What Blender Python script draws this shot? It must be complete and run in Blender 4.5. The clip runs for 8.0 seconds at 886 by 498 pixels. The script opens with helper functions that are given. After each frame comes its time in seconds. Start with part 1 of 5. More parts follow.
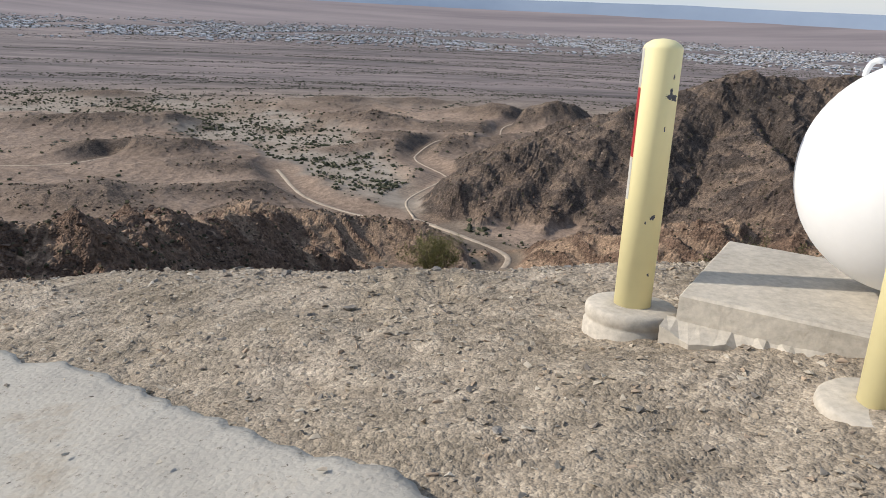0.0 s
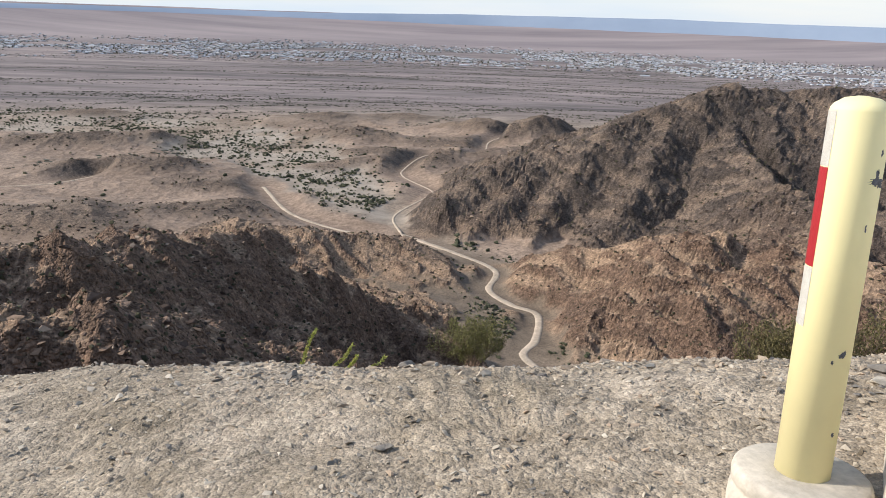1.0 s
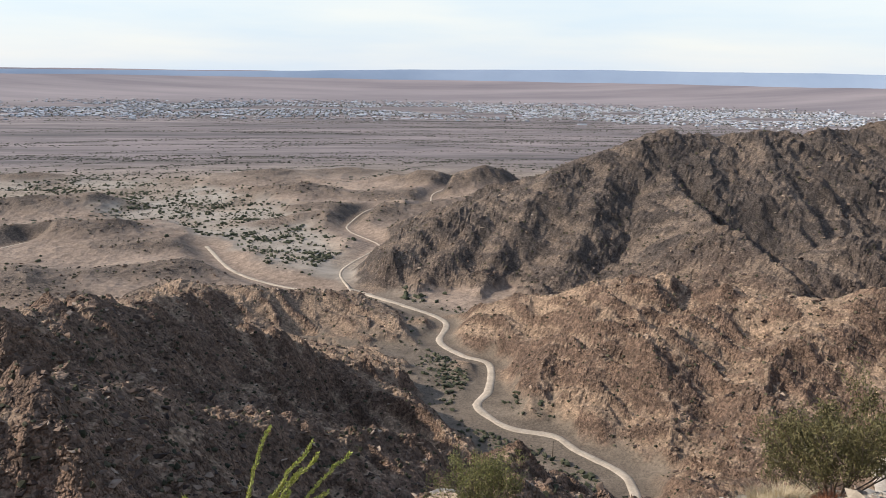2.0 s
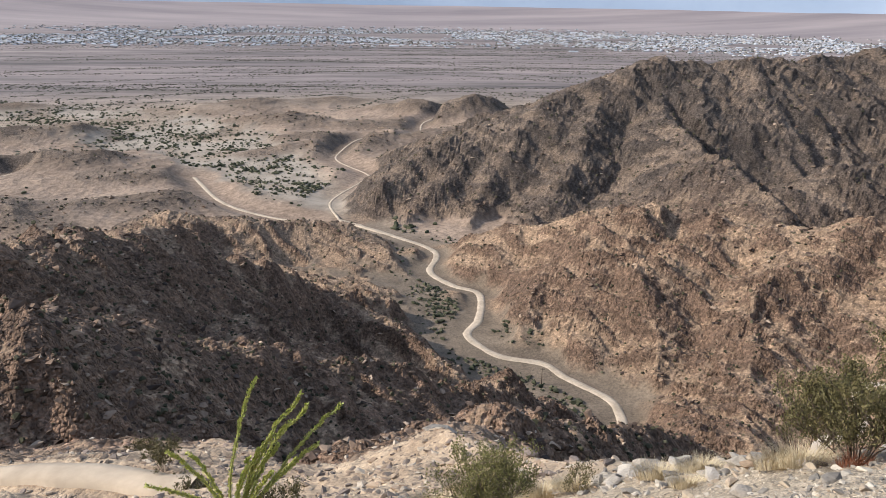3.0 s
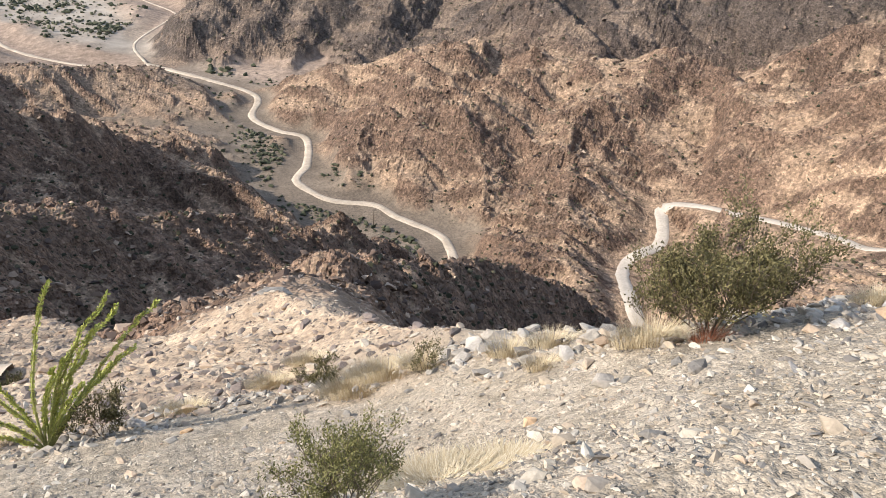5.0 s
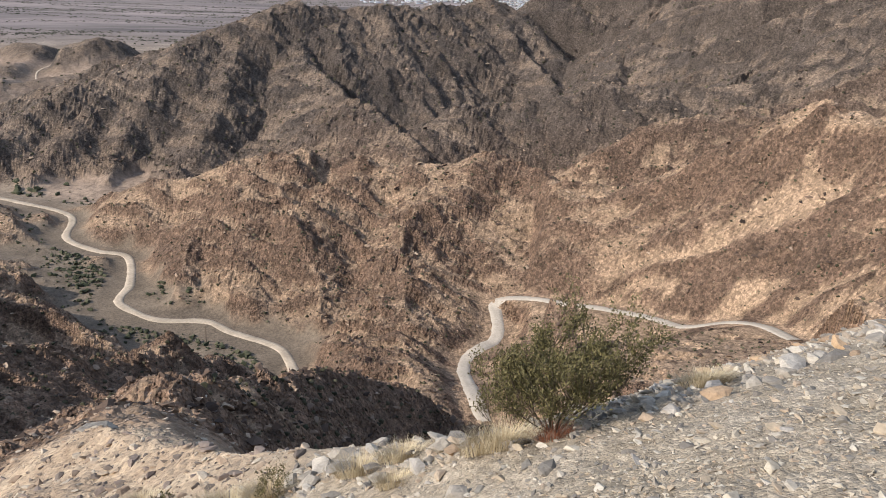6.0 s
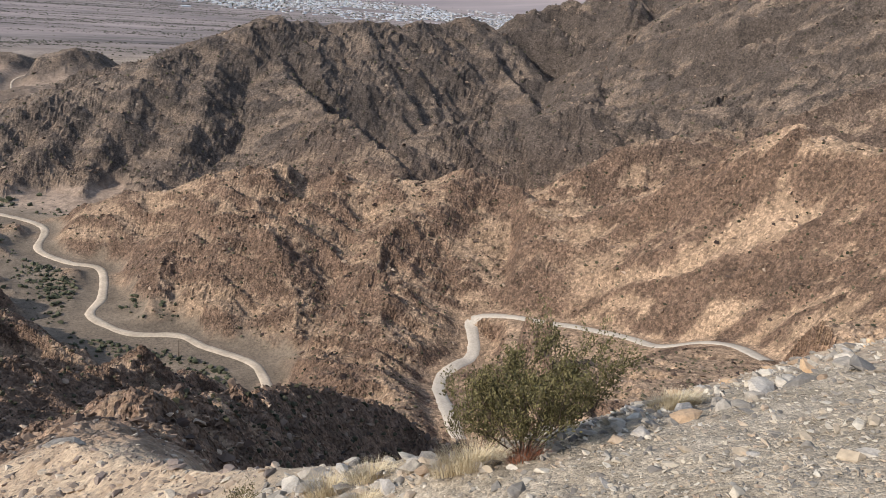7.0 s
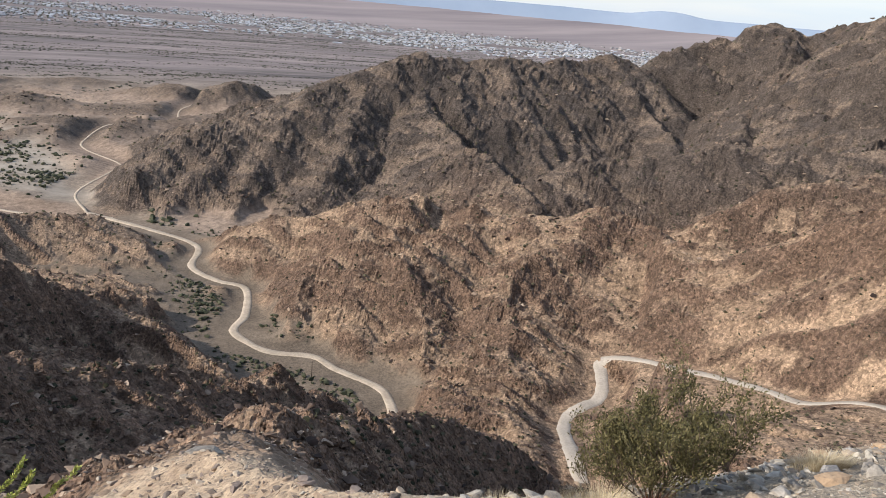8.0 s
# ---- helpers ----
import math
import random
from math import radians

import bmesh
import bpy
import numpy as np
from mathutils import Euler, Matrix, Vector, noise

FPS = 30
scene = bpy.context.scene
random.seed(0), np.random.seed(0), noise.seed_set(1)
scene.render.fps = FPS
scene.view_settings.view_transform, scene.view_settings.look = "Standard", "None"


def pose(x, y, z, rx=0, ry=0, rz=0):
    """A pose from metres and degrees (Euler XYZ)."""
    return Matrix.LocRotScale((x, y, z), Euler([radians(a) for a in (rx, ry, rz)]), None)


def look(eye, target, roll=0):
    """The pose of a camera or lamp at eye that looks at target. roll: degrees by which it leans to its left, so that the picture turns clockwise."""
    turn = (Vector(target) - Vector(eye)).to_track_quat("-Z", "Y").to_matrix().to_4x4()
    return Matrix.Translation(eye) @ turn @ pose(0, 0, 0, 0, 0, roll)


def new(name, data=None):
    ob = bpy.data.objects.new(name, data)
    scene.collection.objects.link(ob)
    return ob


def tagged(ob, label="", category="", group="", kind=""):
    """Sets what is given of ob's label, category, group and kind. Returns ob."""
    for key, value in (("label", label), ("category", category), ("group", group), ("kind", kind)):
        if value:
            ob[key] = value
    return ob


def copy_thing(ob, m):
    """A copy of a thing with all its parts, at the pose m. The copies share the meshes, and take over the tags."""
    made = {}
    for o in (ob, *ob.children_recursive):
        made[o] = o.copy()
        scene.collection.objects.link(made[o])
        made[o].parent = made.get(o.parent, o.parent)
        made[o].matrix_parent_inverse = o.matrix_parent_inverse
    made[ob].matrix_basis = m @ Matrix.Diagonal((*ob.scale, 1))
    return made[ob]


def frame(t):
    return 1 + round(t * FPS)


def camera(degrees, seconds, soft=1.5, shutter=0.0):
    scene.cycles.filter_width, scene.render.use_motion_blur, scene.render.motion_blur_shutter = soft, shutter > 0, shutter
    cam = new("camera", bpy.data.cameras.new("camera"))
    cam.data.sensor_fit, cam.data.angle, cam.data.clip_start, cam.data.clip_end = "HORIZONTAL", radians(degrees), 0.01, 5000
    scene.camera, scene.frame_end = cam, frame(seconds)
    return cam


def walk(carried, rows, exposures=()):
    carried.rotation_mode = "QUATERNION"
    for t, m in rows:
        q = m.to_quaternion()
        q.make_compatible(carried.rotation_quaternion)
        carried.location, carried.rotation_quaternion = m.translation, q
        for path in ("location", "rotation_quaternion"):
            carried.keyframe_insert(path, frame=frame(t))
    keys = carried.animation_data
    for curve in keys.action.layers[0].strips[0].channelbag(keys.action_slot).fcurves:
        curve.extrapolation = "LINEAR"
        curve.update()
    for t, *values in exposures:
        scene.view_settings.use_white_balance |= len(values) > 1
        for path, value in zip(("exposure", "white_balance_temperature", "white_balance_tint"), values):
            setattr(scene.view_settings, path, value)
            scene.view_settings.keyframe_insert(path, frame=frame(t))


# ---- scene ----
cam = camera(58.65, 8.0, soft=0.75)
walk(cam, [
    (0.0, pose(0.000, 0.000, 1.450, 72.14, -2.59, 0.80)),
    (0.5, pose(-0.233, 0.652, 1.492, 73.15, -2.38, -0.08)),
    (1.0, pose(-0.364, 1.295, 1.509, 73.25, -2.09, -0.32)),
    (1.5, pose(-0.523, 2.013, 1.511, 76.28, -1.23, -2.52)),
    (1.7, pose(-0.559, 2.214, 1.518, 77.41, -0.90, -3.67)),
    (2.8, pose(-0.613, 2.951, 1.507, 73.44, -1.06, -5.32)),
    (3.0, pose(-0.589, 3.095, 1.494, 72.04, -0.84, -5.35)),
    (3.5, pose(-0.552, 3.429, 1.490, 69.17, -1.72, -3.06)),
    (4.0, pose(-0.573, 3.695, 1.451, 65.49, -2.29, -4.30)),
    (4.5, pose(-0.507, 3.913, 1.450, 61.61, -1.82, -9.68)),
    (5.0, pose(-0.454, 4.083, 1.449, 60.97, -2.88, -17.87)),
    (5.2, pose(-0.470, 4.099, 1.456, 61.94, -3.42, -20.79)),
    (6.3, pose(-0.412, 4.177, 1.494, 70.79, -4.37, -32.25)),
    (6.5, pose(-0.408, 4.173, 1.502, 70.92, -4.67, -32.71)),
    (7.0, pose(-0.402, 4.155, 1.513, 70.64, -5.37, -31.61)),
    (7.5, pose(-0.432, 4.134, 1.523, 71.09, -5.45, -26.07)),
    (8.0, pose(-0.469, 4.106, 1.540, 72.22, -5.04, -21.63)),
], [(0.0, -0.15), (0.5, -0.08), (1.0, 0.17), (1.7, 0.14), (3.0, 0.33), (3.5, 0.58), (4.0, 0.70), (4.5, 0.72), (5.2, 0.62), (6.3, 0.18), (8.0, 0.17)])

# ---- light: one low sun from the west side, hazy sky ----
SUN_EL, SUN_AZ = 31.0, -86.0          # degrees; azimuth clockwise from +y
world = bpy.data.worlds.new("sky")
scene.world = world
world.use_nodes = True
wn = world.node_tree.nodes
sky = wn.new("ShaderNodeTexSky")
sky.sky_type = "NISHITA"
sky.sun_disc = False
sky.sun_elevation, sky.sun_rotation = radians(SUN_EL), radians(SUN_AZ)
sky.altitude, sky.dust_density, sky.air_density, sky.ozone_density = 200, 1.0, 1.0, 1.0
wn["Background"].inputs["Strength"].default_value = 0.19
# thin high haze, whitest towards the horizon all round
tc = wn.new("ShaderNodeTexCoord")
split = wn.new("ShaderNodeSeparateXYZ")
world.node_tree.links.new(tc.outputs["Generated"], split.inputs[0])
up = wn.new("ShaderNodeMapRange")
up.inputs[1].default_value, up.inputs[2].default_value, up.inputs[3].default_value, up.inputs[4].default_value = 0.0, 0.45, 0.9, 0.15
world.node_tree.links.new(split.outputs["Z"], up.inputs[0])
veil = wn.new("ShaderNodeTexNoise")
stretch = wn.new("ShaderNodeMapping")
stretch.inputs["Scale"].default_value = (2.0, 2.0, 14.0)
world.node_tree.links.new(tc.outputs["Generated"], stretch.inputs["Vector"])
world.node_tree.links.new(stretch.outputs[0], veil.inputs["Vector"])
veil.inputs["Scale"].default_value, veil.inputs["Detail"].default_value = 1.6, 5
cloud = wn.new("ShaderNodeValToRGB")
cloud.color_ramp.elements[0].position, cloud.color_ramp.elements[1].position = 0.35, 0.7
cloud.color_ramp.elements[0].color, cloud.color_ramp.elements[1].color = (3.5, 4.05, 4.7, 1), (4.4, 4.5, 4.55, 1)
world.node_tree.links.new(veil.outputs["Fac"], cloud.inputs["Fac"])
haze = wn.new("ShaderNodeMix")
haze.data_type = "RGBA"
world.node_tree.links.new(up.outputs[0], haze.inputs[0])
world.node_tree.links.new(sky.outputs[0], haze.inputs[6])
world.node_tree.links.new(cloud.outputs[0], haze.inputs[7])
world.node_tree.links.new(haze.outputs[2], wn["Background"].inputs["Color"])
sun_data = bpy.data.lights.new("sun", "SUN")
sun_data.energy, sun_data.angle, sun_data.color = 4.5, radians(0.53), (1.0, 0.93, 0.84)
sun = new("sun", sun_data)
a, e = radians(SUN_AZ), radians(SUN_EL)
sun_from = Vector((math.sin(a) * math.cos(e), math.cos(a) * math.cos(e), math.sin(e)))
sun.matrix_world = look(sun_from * 50, (0, 0, 0))


# ---- materials ----
def material(name, rough=0.9, metal=0.0):
    m = bpy.data.materials.new(name)
    m.use_nodes = True
    b = m.node_tree.nodes["Principled BSDF"]
    b.inputs["Roughness"].default_value = rough
    b.inputs["Metallic"].default_value = metal
    b.inputs["Specular IOR Level"].default_value = 0.25
    return m, m.node_tree.nodes, m.node_tree.links, b


def ramp_noise(n, l, vec, scale, lo, hi, stops, detail=6.0, rough=0.6):
    """Noise at a real scale pushed through a colour ramp from lo to hi."""
    t = n.new("ShaderNodeTexNoise")
    t.inputs["Scale"].default_value, t.inputs["Detail"].default_value, t.inputs["Roughness"].default_value = scale, detail, rough
    l.new(vec, t.inputs["Vector"])
    r = n.new("ShaderNodeValToRGB")
    r.color_ramp.elements[0].position, r.color_ramp.elements[1].position = stops
    r.color_ramp.elements[0].color, r.color_ramp.elements[1].color = (*lo, 1), (*hi, 1)
    l.new(t.outputs["Fac"], r.inputs["Fac"])
    return r.outputs["Color"]


def mix(n, l, fac, a, b, mode="MIX"):
    m = n.new("ShaderNodeMix")
    m.data_type, m.blend_type = "RGBA", mode
    for sock, v in ((m.inputs[0], fac), (m.inputs[6], a), (m.inputs[7], b)):
        if isinstance(v, (int, float)):
            sock.default_value = v
        elif isinstance(v, tuple):
            sock.default_value = (*v, 1)
        else:
            l.new(v, sock)
    return m.outputs[2]


def cells(n, l, vec, scale, lo, hi):
    """Broken stones: each cell of a Voronoi pattern takes its own brightness."""
    v = n.new("ShaderNodeTexVoronoi")
    v.inputs["Scale"].default_value = scale
    l.new(vec, v.inputs["Vector"])
    s = n.new("ShaderNodeSeparateColor")
    l.new(v.outputs["Color"], s.inputs[0])
    r = n.new("ShaderNodeMapRange")
    r.inputs[3].default_value, r.inputs[4].default_value = lo, hi
    l.new(s.outputs[0], r.inputs[0])
    return r.outputs[0]


def bump_noise(n, l, b, vec, rows):
    """Relief from several noises: rows of (scale, height in metres)."""
    last = None
    for scale, height, *only in rows:
        if scale < 0:
            t = n.new("ShaderNodeTexVoronoi")
            t.inputs["Scale"].default_value = -scale
        else:
            t = n.new("ShaderNodeTexNoise")
            t.inputs["Scale"].default_value, t.inputs["Detail"].default_value = scale, 5
        l.new(vec, t.inputs["Vector"])
        u = n.new("ShaderNodeBump")
        u.invert = scale < 0
        u.inputs["Strength"].default_value, u.inputs["Distance"].default_value = 1.0, height
        l.new(t.outputs["Distance" if scale < 0 else "Fac"], u.inputs["Height"])
        if only:
            l.new(only[0].outputs[0], u.inputs["Strength"])
        if last:
            l.new(last, u.inputs["Normal"])
        last = u.outputs["Normal"]
    l.new(last, b.inputs["Normal"])


def simple(name, colour, rough=0.85, metal=0.0, vary=0.25, scale=6.0, relief=((40.0, 0.002),), by_object=0.0, grain=0.18):
    """A worn surface: colour varied by noise at two scales, with fine relief."""
    m, n, l, b = material(name, rough, metal)
    tc = n.new("ShaderNodeNewGeometry").outputs["Position"]
    lo, hi = tuple(c * (1 - vary) for c in colour), tuple(min(1, c * (1 + vary)) for c in colour)
    c1 = ramp_noise(n, l, tc, scale, lo, hi, (0.3, 0.7))
    c2 = ramp_noise(n, l, tc, scale * 9, (1 - grain,) * 3, (1 + grain * 0.8,) * 3, (0.3, 0.7))
    c = mix(n, l, 1.0, c1, c2, "MULTIPLY")
    if by_object:
        oi = n.new("ShaderNodeObjectInfo")
        r = n.new("ShaderNodeValToRGB")
        k0, k1 = 1 - by_object, 1 + by_object
        r.color_ramp.elements[0].color, r.color_ramp.elements[1].color = (k0, k0, k0 * 1.03, 1), (k1 * 1.05, k1, k1 * .93, 1)
        l.new(oi.outputs["Random"], r.inputs["Fac"])
        c = mix(n, l, 1.0, c, r.outputs["Color"], "MULTIPLY")
    l.new(c, b.inputs["Base Color"])
    bump_noise(n, l, b, tc, relief)
    return m


def islands(name, stops, rough=0.85, relief=None):
    """Each loose piece takes its own colour from a ramp of (position, colour)."""
    m, n, l, b = material(name, rough)
    g = n.new("ShaderNodeNewGeometry")
    r = n.new("ShaderNodeValToRGB")
    r.color_ramp.interpolation = "CONSTANT" if len(stops) > 4 else "LINEAR"
    while len(r.color_ramp.elements) < len(stops):
        r.color_ramp.elements.new(0.5)
    for el, (p, c) in zip(r.color_ramp.elements, stops):
        el.position, el.color = p, (*c, 1)
    l.new(g.outputs["Random Per Island"], r.inputs["Fac"])
    c = r.outputs["Color"]
    if relief:
        c2 = ramp_noise(n, l, g.outputs["Position"], relief[0][0], (0.75, 0.75, 0.75), (1.2, 1.2, 1.2), (0.3, 0.7))
        c = mix(n, l, 1.0, c, c2, "MULTIPLY")
        bump_noise(n, l, b, g.outputs["Position"], relief)
    l.new(c, b.inputs["Base Color"])
    return m


# ---- the lie of the land ----
COS_T = np.cos(np.arange(65536) * (2 * np.pi / 65536))
SIN_T = np.sin(np.arange(65536) * (2 * np.pi / 65536))


def gnoise(x, y, seed=0):
    """Smooth gradient noise in the plane, about -0.7 to 0.7."""
    xi, yi = np.floor(x), np.floor(y)
    fx, fy = x - xi, y - yi
    xi, yi = xi.astype(np.int64) * 374761393 + seed * 974634777, yi.astype(np.int64) * 668265263
    x1, y1 = xi + 374761393, yi + 668265263

    def corner(i, j, dx, dy):
        h = (i + j) & 0x7FFFFFFF
        h = ((h ^ (h >> 13)) * 1274126177) & 0x7FFFFFFF
        g = (h ^ (h >> 16)) & 0xFFFF
        return COS_T[g] * dx + SIN_T[g] * dy
    u, v = fx * fx * fx * (fx * (fx * 6 - 15) + 10), fy * fy * fy * (fy * (fy * 6 - 15) + 10)
    a0 = corner(xi, yi, fx, fy) * (1 - u) + corner(x1, yi, fx - 1, fy) * u
    a1 = corner(xi, y1, fx, fy - 1) * (1 - u) + corner(x1, y1, fx - 1, fy - 1) * u
    return a0 * (1 - v) + a1 * v


def fbm(x, y, size, octaves, seed=0, ridged=False, gain=0.5):
    total, amp, s = 0.0, 1.0, size
    for k in range(octaves):
        v = gnoise(x / s + 17.3 * k, y / s - 9.1 * k, seed + k)
        total = total + amp * ((0.35 - np.abs(v)) * 2 if ridged else v)
        amp, s = amp * gain, s * 0.5
    return total


def smooth(x, lo, hi):
    t = np.clip((x - lo) / (hi - lo), 0, 1)
    return t * t * (3 - 2 * t)


def softplus(x, k):
    return k * np.logaddexp(0, x / k)


# crests: (gentle west slope, steep east slope, roughness), then points along the crest
RIDGES = {
    "main": ((0.55, 0.8, 0.8),
        [(-5, 563, -148), (30, 605, -125), (68, 633, -112), (106, 644, -105), (145, 652, -89), (183, 670, -77), (222, 688, -62), (255, 700, -53), (293, 697, -57), (340, 700, -52), (390, 702, -54), (432, 707, -52), (474, 710, -45), (508, 706, -52), (536, 708, -55)]),
    "main_spur_a": ((0.5, 1.2, 0.6),
        [(254, 701, -53), (249, 658, -80), (246, 606, -100), (245, 557, -110), (249, 528, -109), (251, 493, -113), (254, 457, -123)]),
    "main_spur_b": ((0.75, 1.1, 0.6),
        [(340, 700, -52), (333, 659, -88), (331, 610, -111), (324, 556, -134)]),
    "main_spur_c": ((0.75, 1.1, 0.6),
        [(411, 705, -53), (403, 666, -92), (387, 587, -123)]),
    "main_spur_d": ((0.75, 1.1, 0.6),
        [(474, 710, -45), (471, 650, -83), (461, 582, -107)]),
    "main_spur_e": ((0.38, 0.85, 0.5),
        [(200, 679, -71), (183, 632, -95), (154, 583, -123), (122, 529, -148)]),
    "main_spur_f": ((0.36, 0.8, 0.5),
        [(145, 652, -89), (115, 612, -115), (82, 567, -145), (69, 528, -155)]),
    "main_spur_g": ((0.34, 0.75, 0.45),
        [(96, 641, -109), (55, 590, -133), (27, 547, -152)]),
    "spur_s": ((0.40, 0.6, 0.4),
        [(48, 470, -146), (71, 459, -135), (100, 436, -127), (127, 416, -116), (140, 409, -112), (149, 403, -107), (161, 396, -115), (170, 390, -116), (178, 384, -111), (188, 377, -117), (209, 357, -105), (226, 340, -101), (235, 327, -98), (242, 307, -106), (253, 284, -102), (259, 274, -101), (267, 254, -90), (276, 235, -75), (282, 211, -64), (284, 190, -48), (282, 151, -44), (310, 60, -38), (320, -20, -35)]),
    "mount_e": ((0.7, 0.75, 0.8),
        [(545, 725, -43), (583, 722, -27), (608, 718, -15), (647, 713, -5), (677, 702, -1), (705, 684, -9), (729, 666, 7), (750, 642, 22), (702, 534, 41), (700, 411, 48), (685, 283, 40)]),
    "e_spur_a": ((0.8, 0.95, 0.8),
        [(609, 507, -12), (555, 379, -47), (502, 393, -75), (454, 419, -87), (414, 445, -84), (366, 477, -100), (307, 487, -107), (270, 478, -118)]),
    "e_spur_b": ((0.8, 0.95, 0.8),
        [(466, 257, -36), (430, 282, -56), (396, 300, -70), (364, 317, -81), (338, 330, -87), (314, 340, -100)]),
    "e_spur_c": ((0.75, 1.0, 0.8),
        [(684, 712, 3), (599, 607, -42), (532, 561, -75), (459, 506, -96)]),
    "dark": ((0.7, 1.0, 0.7),
        [(-150, 110, -36), (-100, 125, -40), (-64, 139, -44), (-75, 178, -55), (-81, 213, -64), (-80, 245, -75), (-75, 278, -82), (-67, 295, -89), (-58, 310, -103), (-44, 325, -112), (-31, 337, -126), (-15, 348, -140), (-7, 355, -139), (10, 365, -146), (23, 360, -157)]),
    "dark_foot": ((0.5, 0.8, 0.5),
        [(-20, 343, -134), (2, 331, -140), (18, 314, -144), (32, 296, -148), (44, 280, -152)]),
    "brown": ((0.1, 0.6, 0.0),
        [(-150, 455, -136), (-118, 468, -126), (-88, 480, -134), (-48, 491, -141), (-19, 493, -142), (-1, 483, -145), (18, 443, -152), (26, 405, -159)]),
    "mid": ((0.7, 0.92, 0.6),
        [(-80, 66, -26), (-39, 84, -34), (-40, 106, -42), (-34, 129, -58), (-24, 151, -75), (-5, 168, -84), (4, 175, -88), (15, 187, -100), (41, 214, -112), (60, 227, -129), (76, 225, -144)]),
    "low": ((0.7, 1.3, 1.0),
        [(3, 30, -16), (6, 54, -32), (14, 73, -42), (23, 86, -51), (35, 101, -64), (48, 114, -74), (67, 125, -82), (79, 129, -92), (90, 126, -99)]),
    "brown_low": ((0.15, 0.3, 0.0),
        [(-100, 425, -139), (-50, 412, -145), (-10, 400, -149), (16, 384, -154)]),
    "s_rib_a": ((0.35, 0.58, 0.45),
        [(244, 290, -103), (224, 304, -104), (201, 315, -108), (175, 306, -120), (146, 322, -139), (118, 312, -150), (101, 301, -155)]),
    "s_rib_c": ((0.35, 0.58, 0.45),
        [(136, 395, -113), (117, 391, -118), (95, 397, -130), (76, 406, -146)]),
    "s_rib_d": ((0.35, 0.66, 0.6),
        [(288, 189, -46), (284, 204, -54), (278, 216, -64), (261, 227, -83), (243, 242, -100), (221, 248, -121)]),
    "s_rib_e": ((0.35, 0.66, 0.6),
        [(278, 158, -49), (267, 157, -57), (254, 152, -69), (242, 161, -92)]),
    "s_rib_f": ((0.35, 0.58, 0.45),
        [(185, 367, -112), (156, 360, -119), (124, 345, -125), (92, 347, -152)]),
    "s_knob_a": ((0.6, 1.3, 0.5),
        [(136, 411, -113), (146, 405, -105), (152, 401, -106), (160, 397, -114)]),
    "s_knob_b": ((0.6, 1.3, 0.5),
        [(171, 390, -115), (179, 383, -108), (188, 377, -116)]),
    "e_spur_d": ((0.7, 0.8, 0.5),
        [(694, 692, -7), (655, 655, -20), (610, 610, -42)]),
}


# low hills in the wash and on the plain: x, y, height, length, width, turn
HILLS = [(-174, 1241, 9, 90, 60, 20), (-47, 1302, 8, 110, 60, 8), (-112, 1047, 7, 80, 50, 10), (160, 1071, 27, 75, 50, 30),
         (73, 1151, 17, 70, 50, -20), (-275, 754, 5, 90, 50, 12), (-327, 948, 12, 50, 40, 20), (-506, 1201, 11, 100, 50, 10),
         (155, 940, 20, 80, 50, 30), (-166, 590, 7, 110, 50, 20), (-30, 900, 6, 110, 60, 0), (-240, 520, 12, 110, 60, -20),
         (20, 1000, 7, 80, 60, 0), (-420, 900, 6, 120, 50, 15),
         (-263, 752, 6, 80, 45, 15), (-195, 696, 5, 70, 40, 10), (-381, 913, 7, 90, 50, 15), (-87, 1020, 7, 80, 50, 5), (-11, 853, 5, 80, 50, 20),
         (46, 908, 7, 60, 45, 20), (-326, 736, 5, 60, 45, 0), (-107, 831, 4, 50, 35, 10), (105, 1037, 12, 60, 45, 20)]

# the sandy wash: its middle line and half width
WASH = [(-760, 1260, 190), (-577, 1200, 180), (-439, 1130, 160), (-290, 1010, 125), (-198, 927, 85), (-145, 844, 66), (-92, 736, 50), (-63, 679, 40), (-17, 607, 26),
        (5, 545, 18), (40, 470, 16), (45, 400, 16), (60, 330, 14), (95, 270, 12)]

ROAD_CANYON = [(-22, 559, -156), (14, 516, -155), (41, 478, -155), (35, 441, -155), (46, 417, -155), (59, 403, -155), (54, 368, -155),
               (46, 351, -155), (51, 335, -155), (59, 324, -155), (76, 316, -155), (83, 302, -155), (96, 282, -155), (96, 266, -155), (92, 252, -155)]
TRACK_HILL = [(-22, 559, -156), (-31, 636, -162), (-6, 707, -162), (-1, 735, -162), (-30, 796, -162), (-31, 841, -162), (-8, 927, -162),
              (31, 909, -162), (60, 947, -162), (74, 1048, -162), (117, 1133, -162)]
TRACK_WASH = [(-6, 545, -156), (-56, 577, -162), (-114, 629, -162), (-160, 732, -163)]
TRACK_WEST = [(-320, 735, -159), (-335, 700, -158), (-360, 682, -158), (-400, 670, -158)]
ROAD_PAVED = [(132, 183, -141), (136, 196, -140), (152, 228, -148), (164, 236, -147), (175, 241, -148), (183, 250, -146), (188, 261, -143),
              (193, 260, -140), (200, 248, -136), (207, 234, -134), (212, 222, -131), (216, 197, -125), (217, 182, -122), (220, 165, -113), (219, 151, -108), (212, 135, -104)]
TRAIL = [(-14.5, 25.6, -13.3), (-11.5, 24.3, -12.2), (-9.1, 23.3, -11.6), (-7.8, 22.9, -11.5), (-6.4, 22.0, -11.2), (-5.3, 21.6, -11.0)]
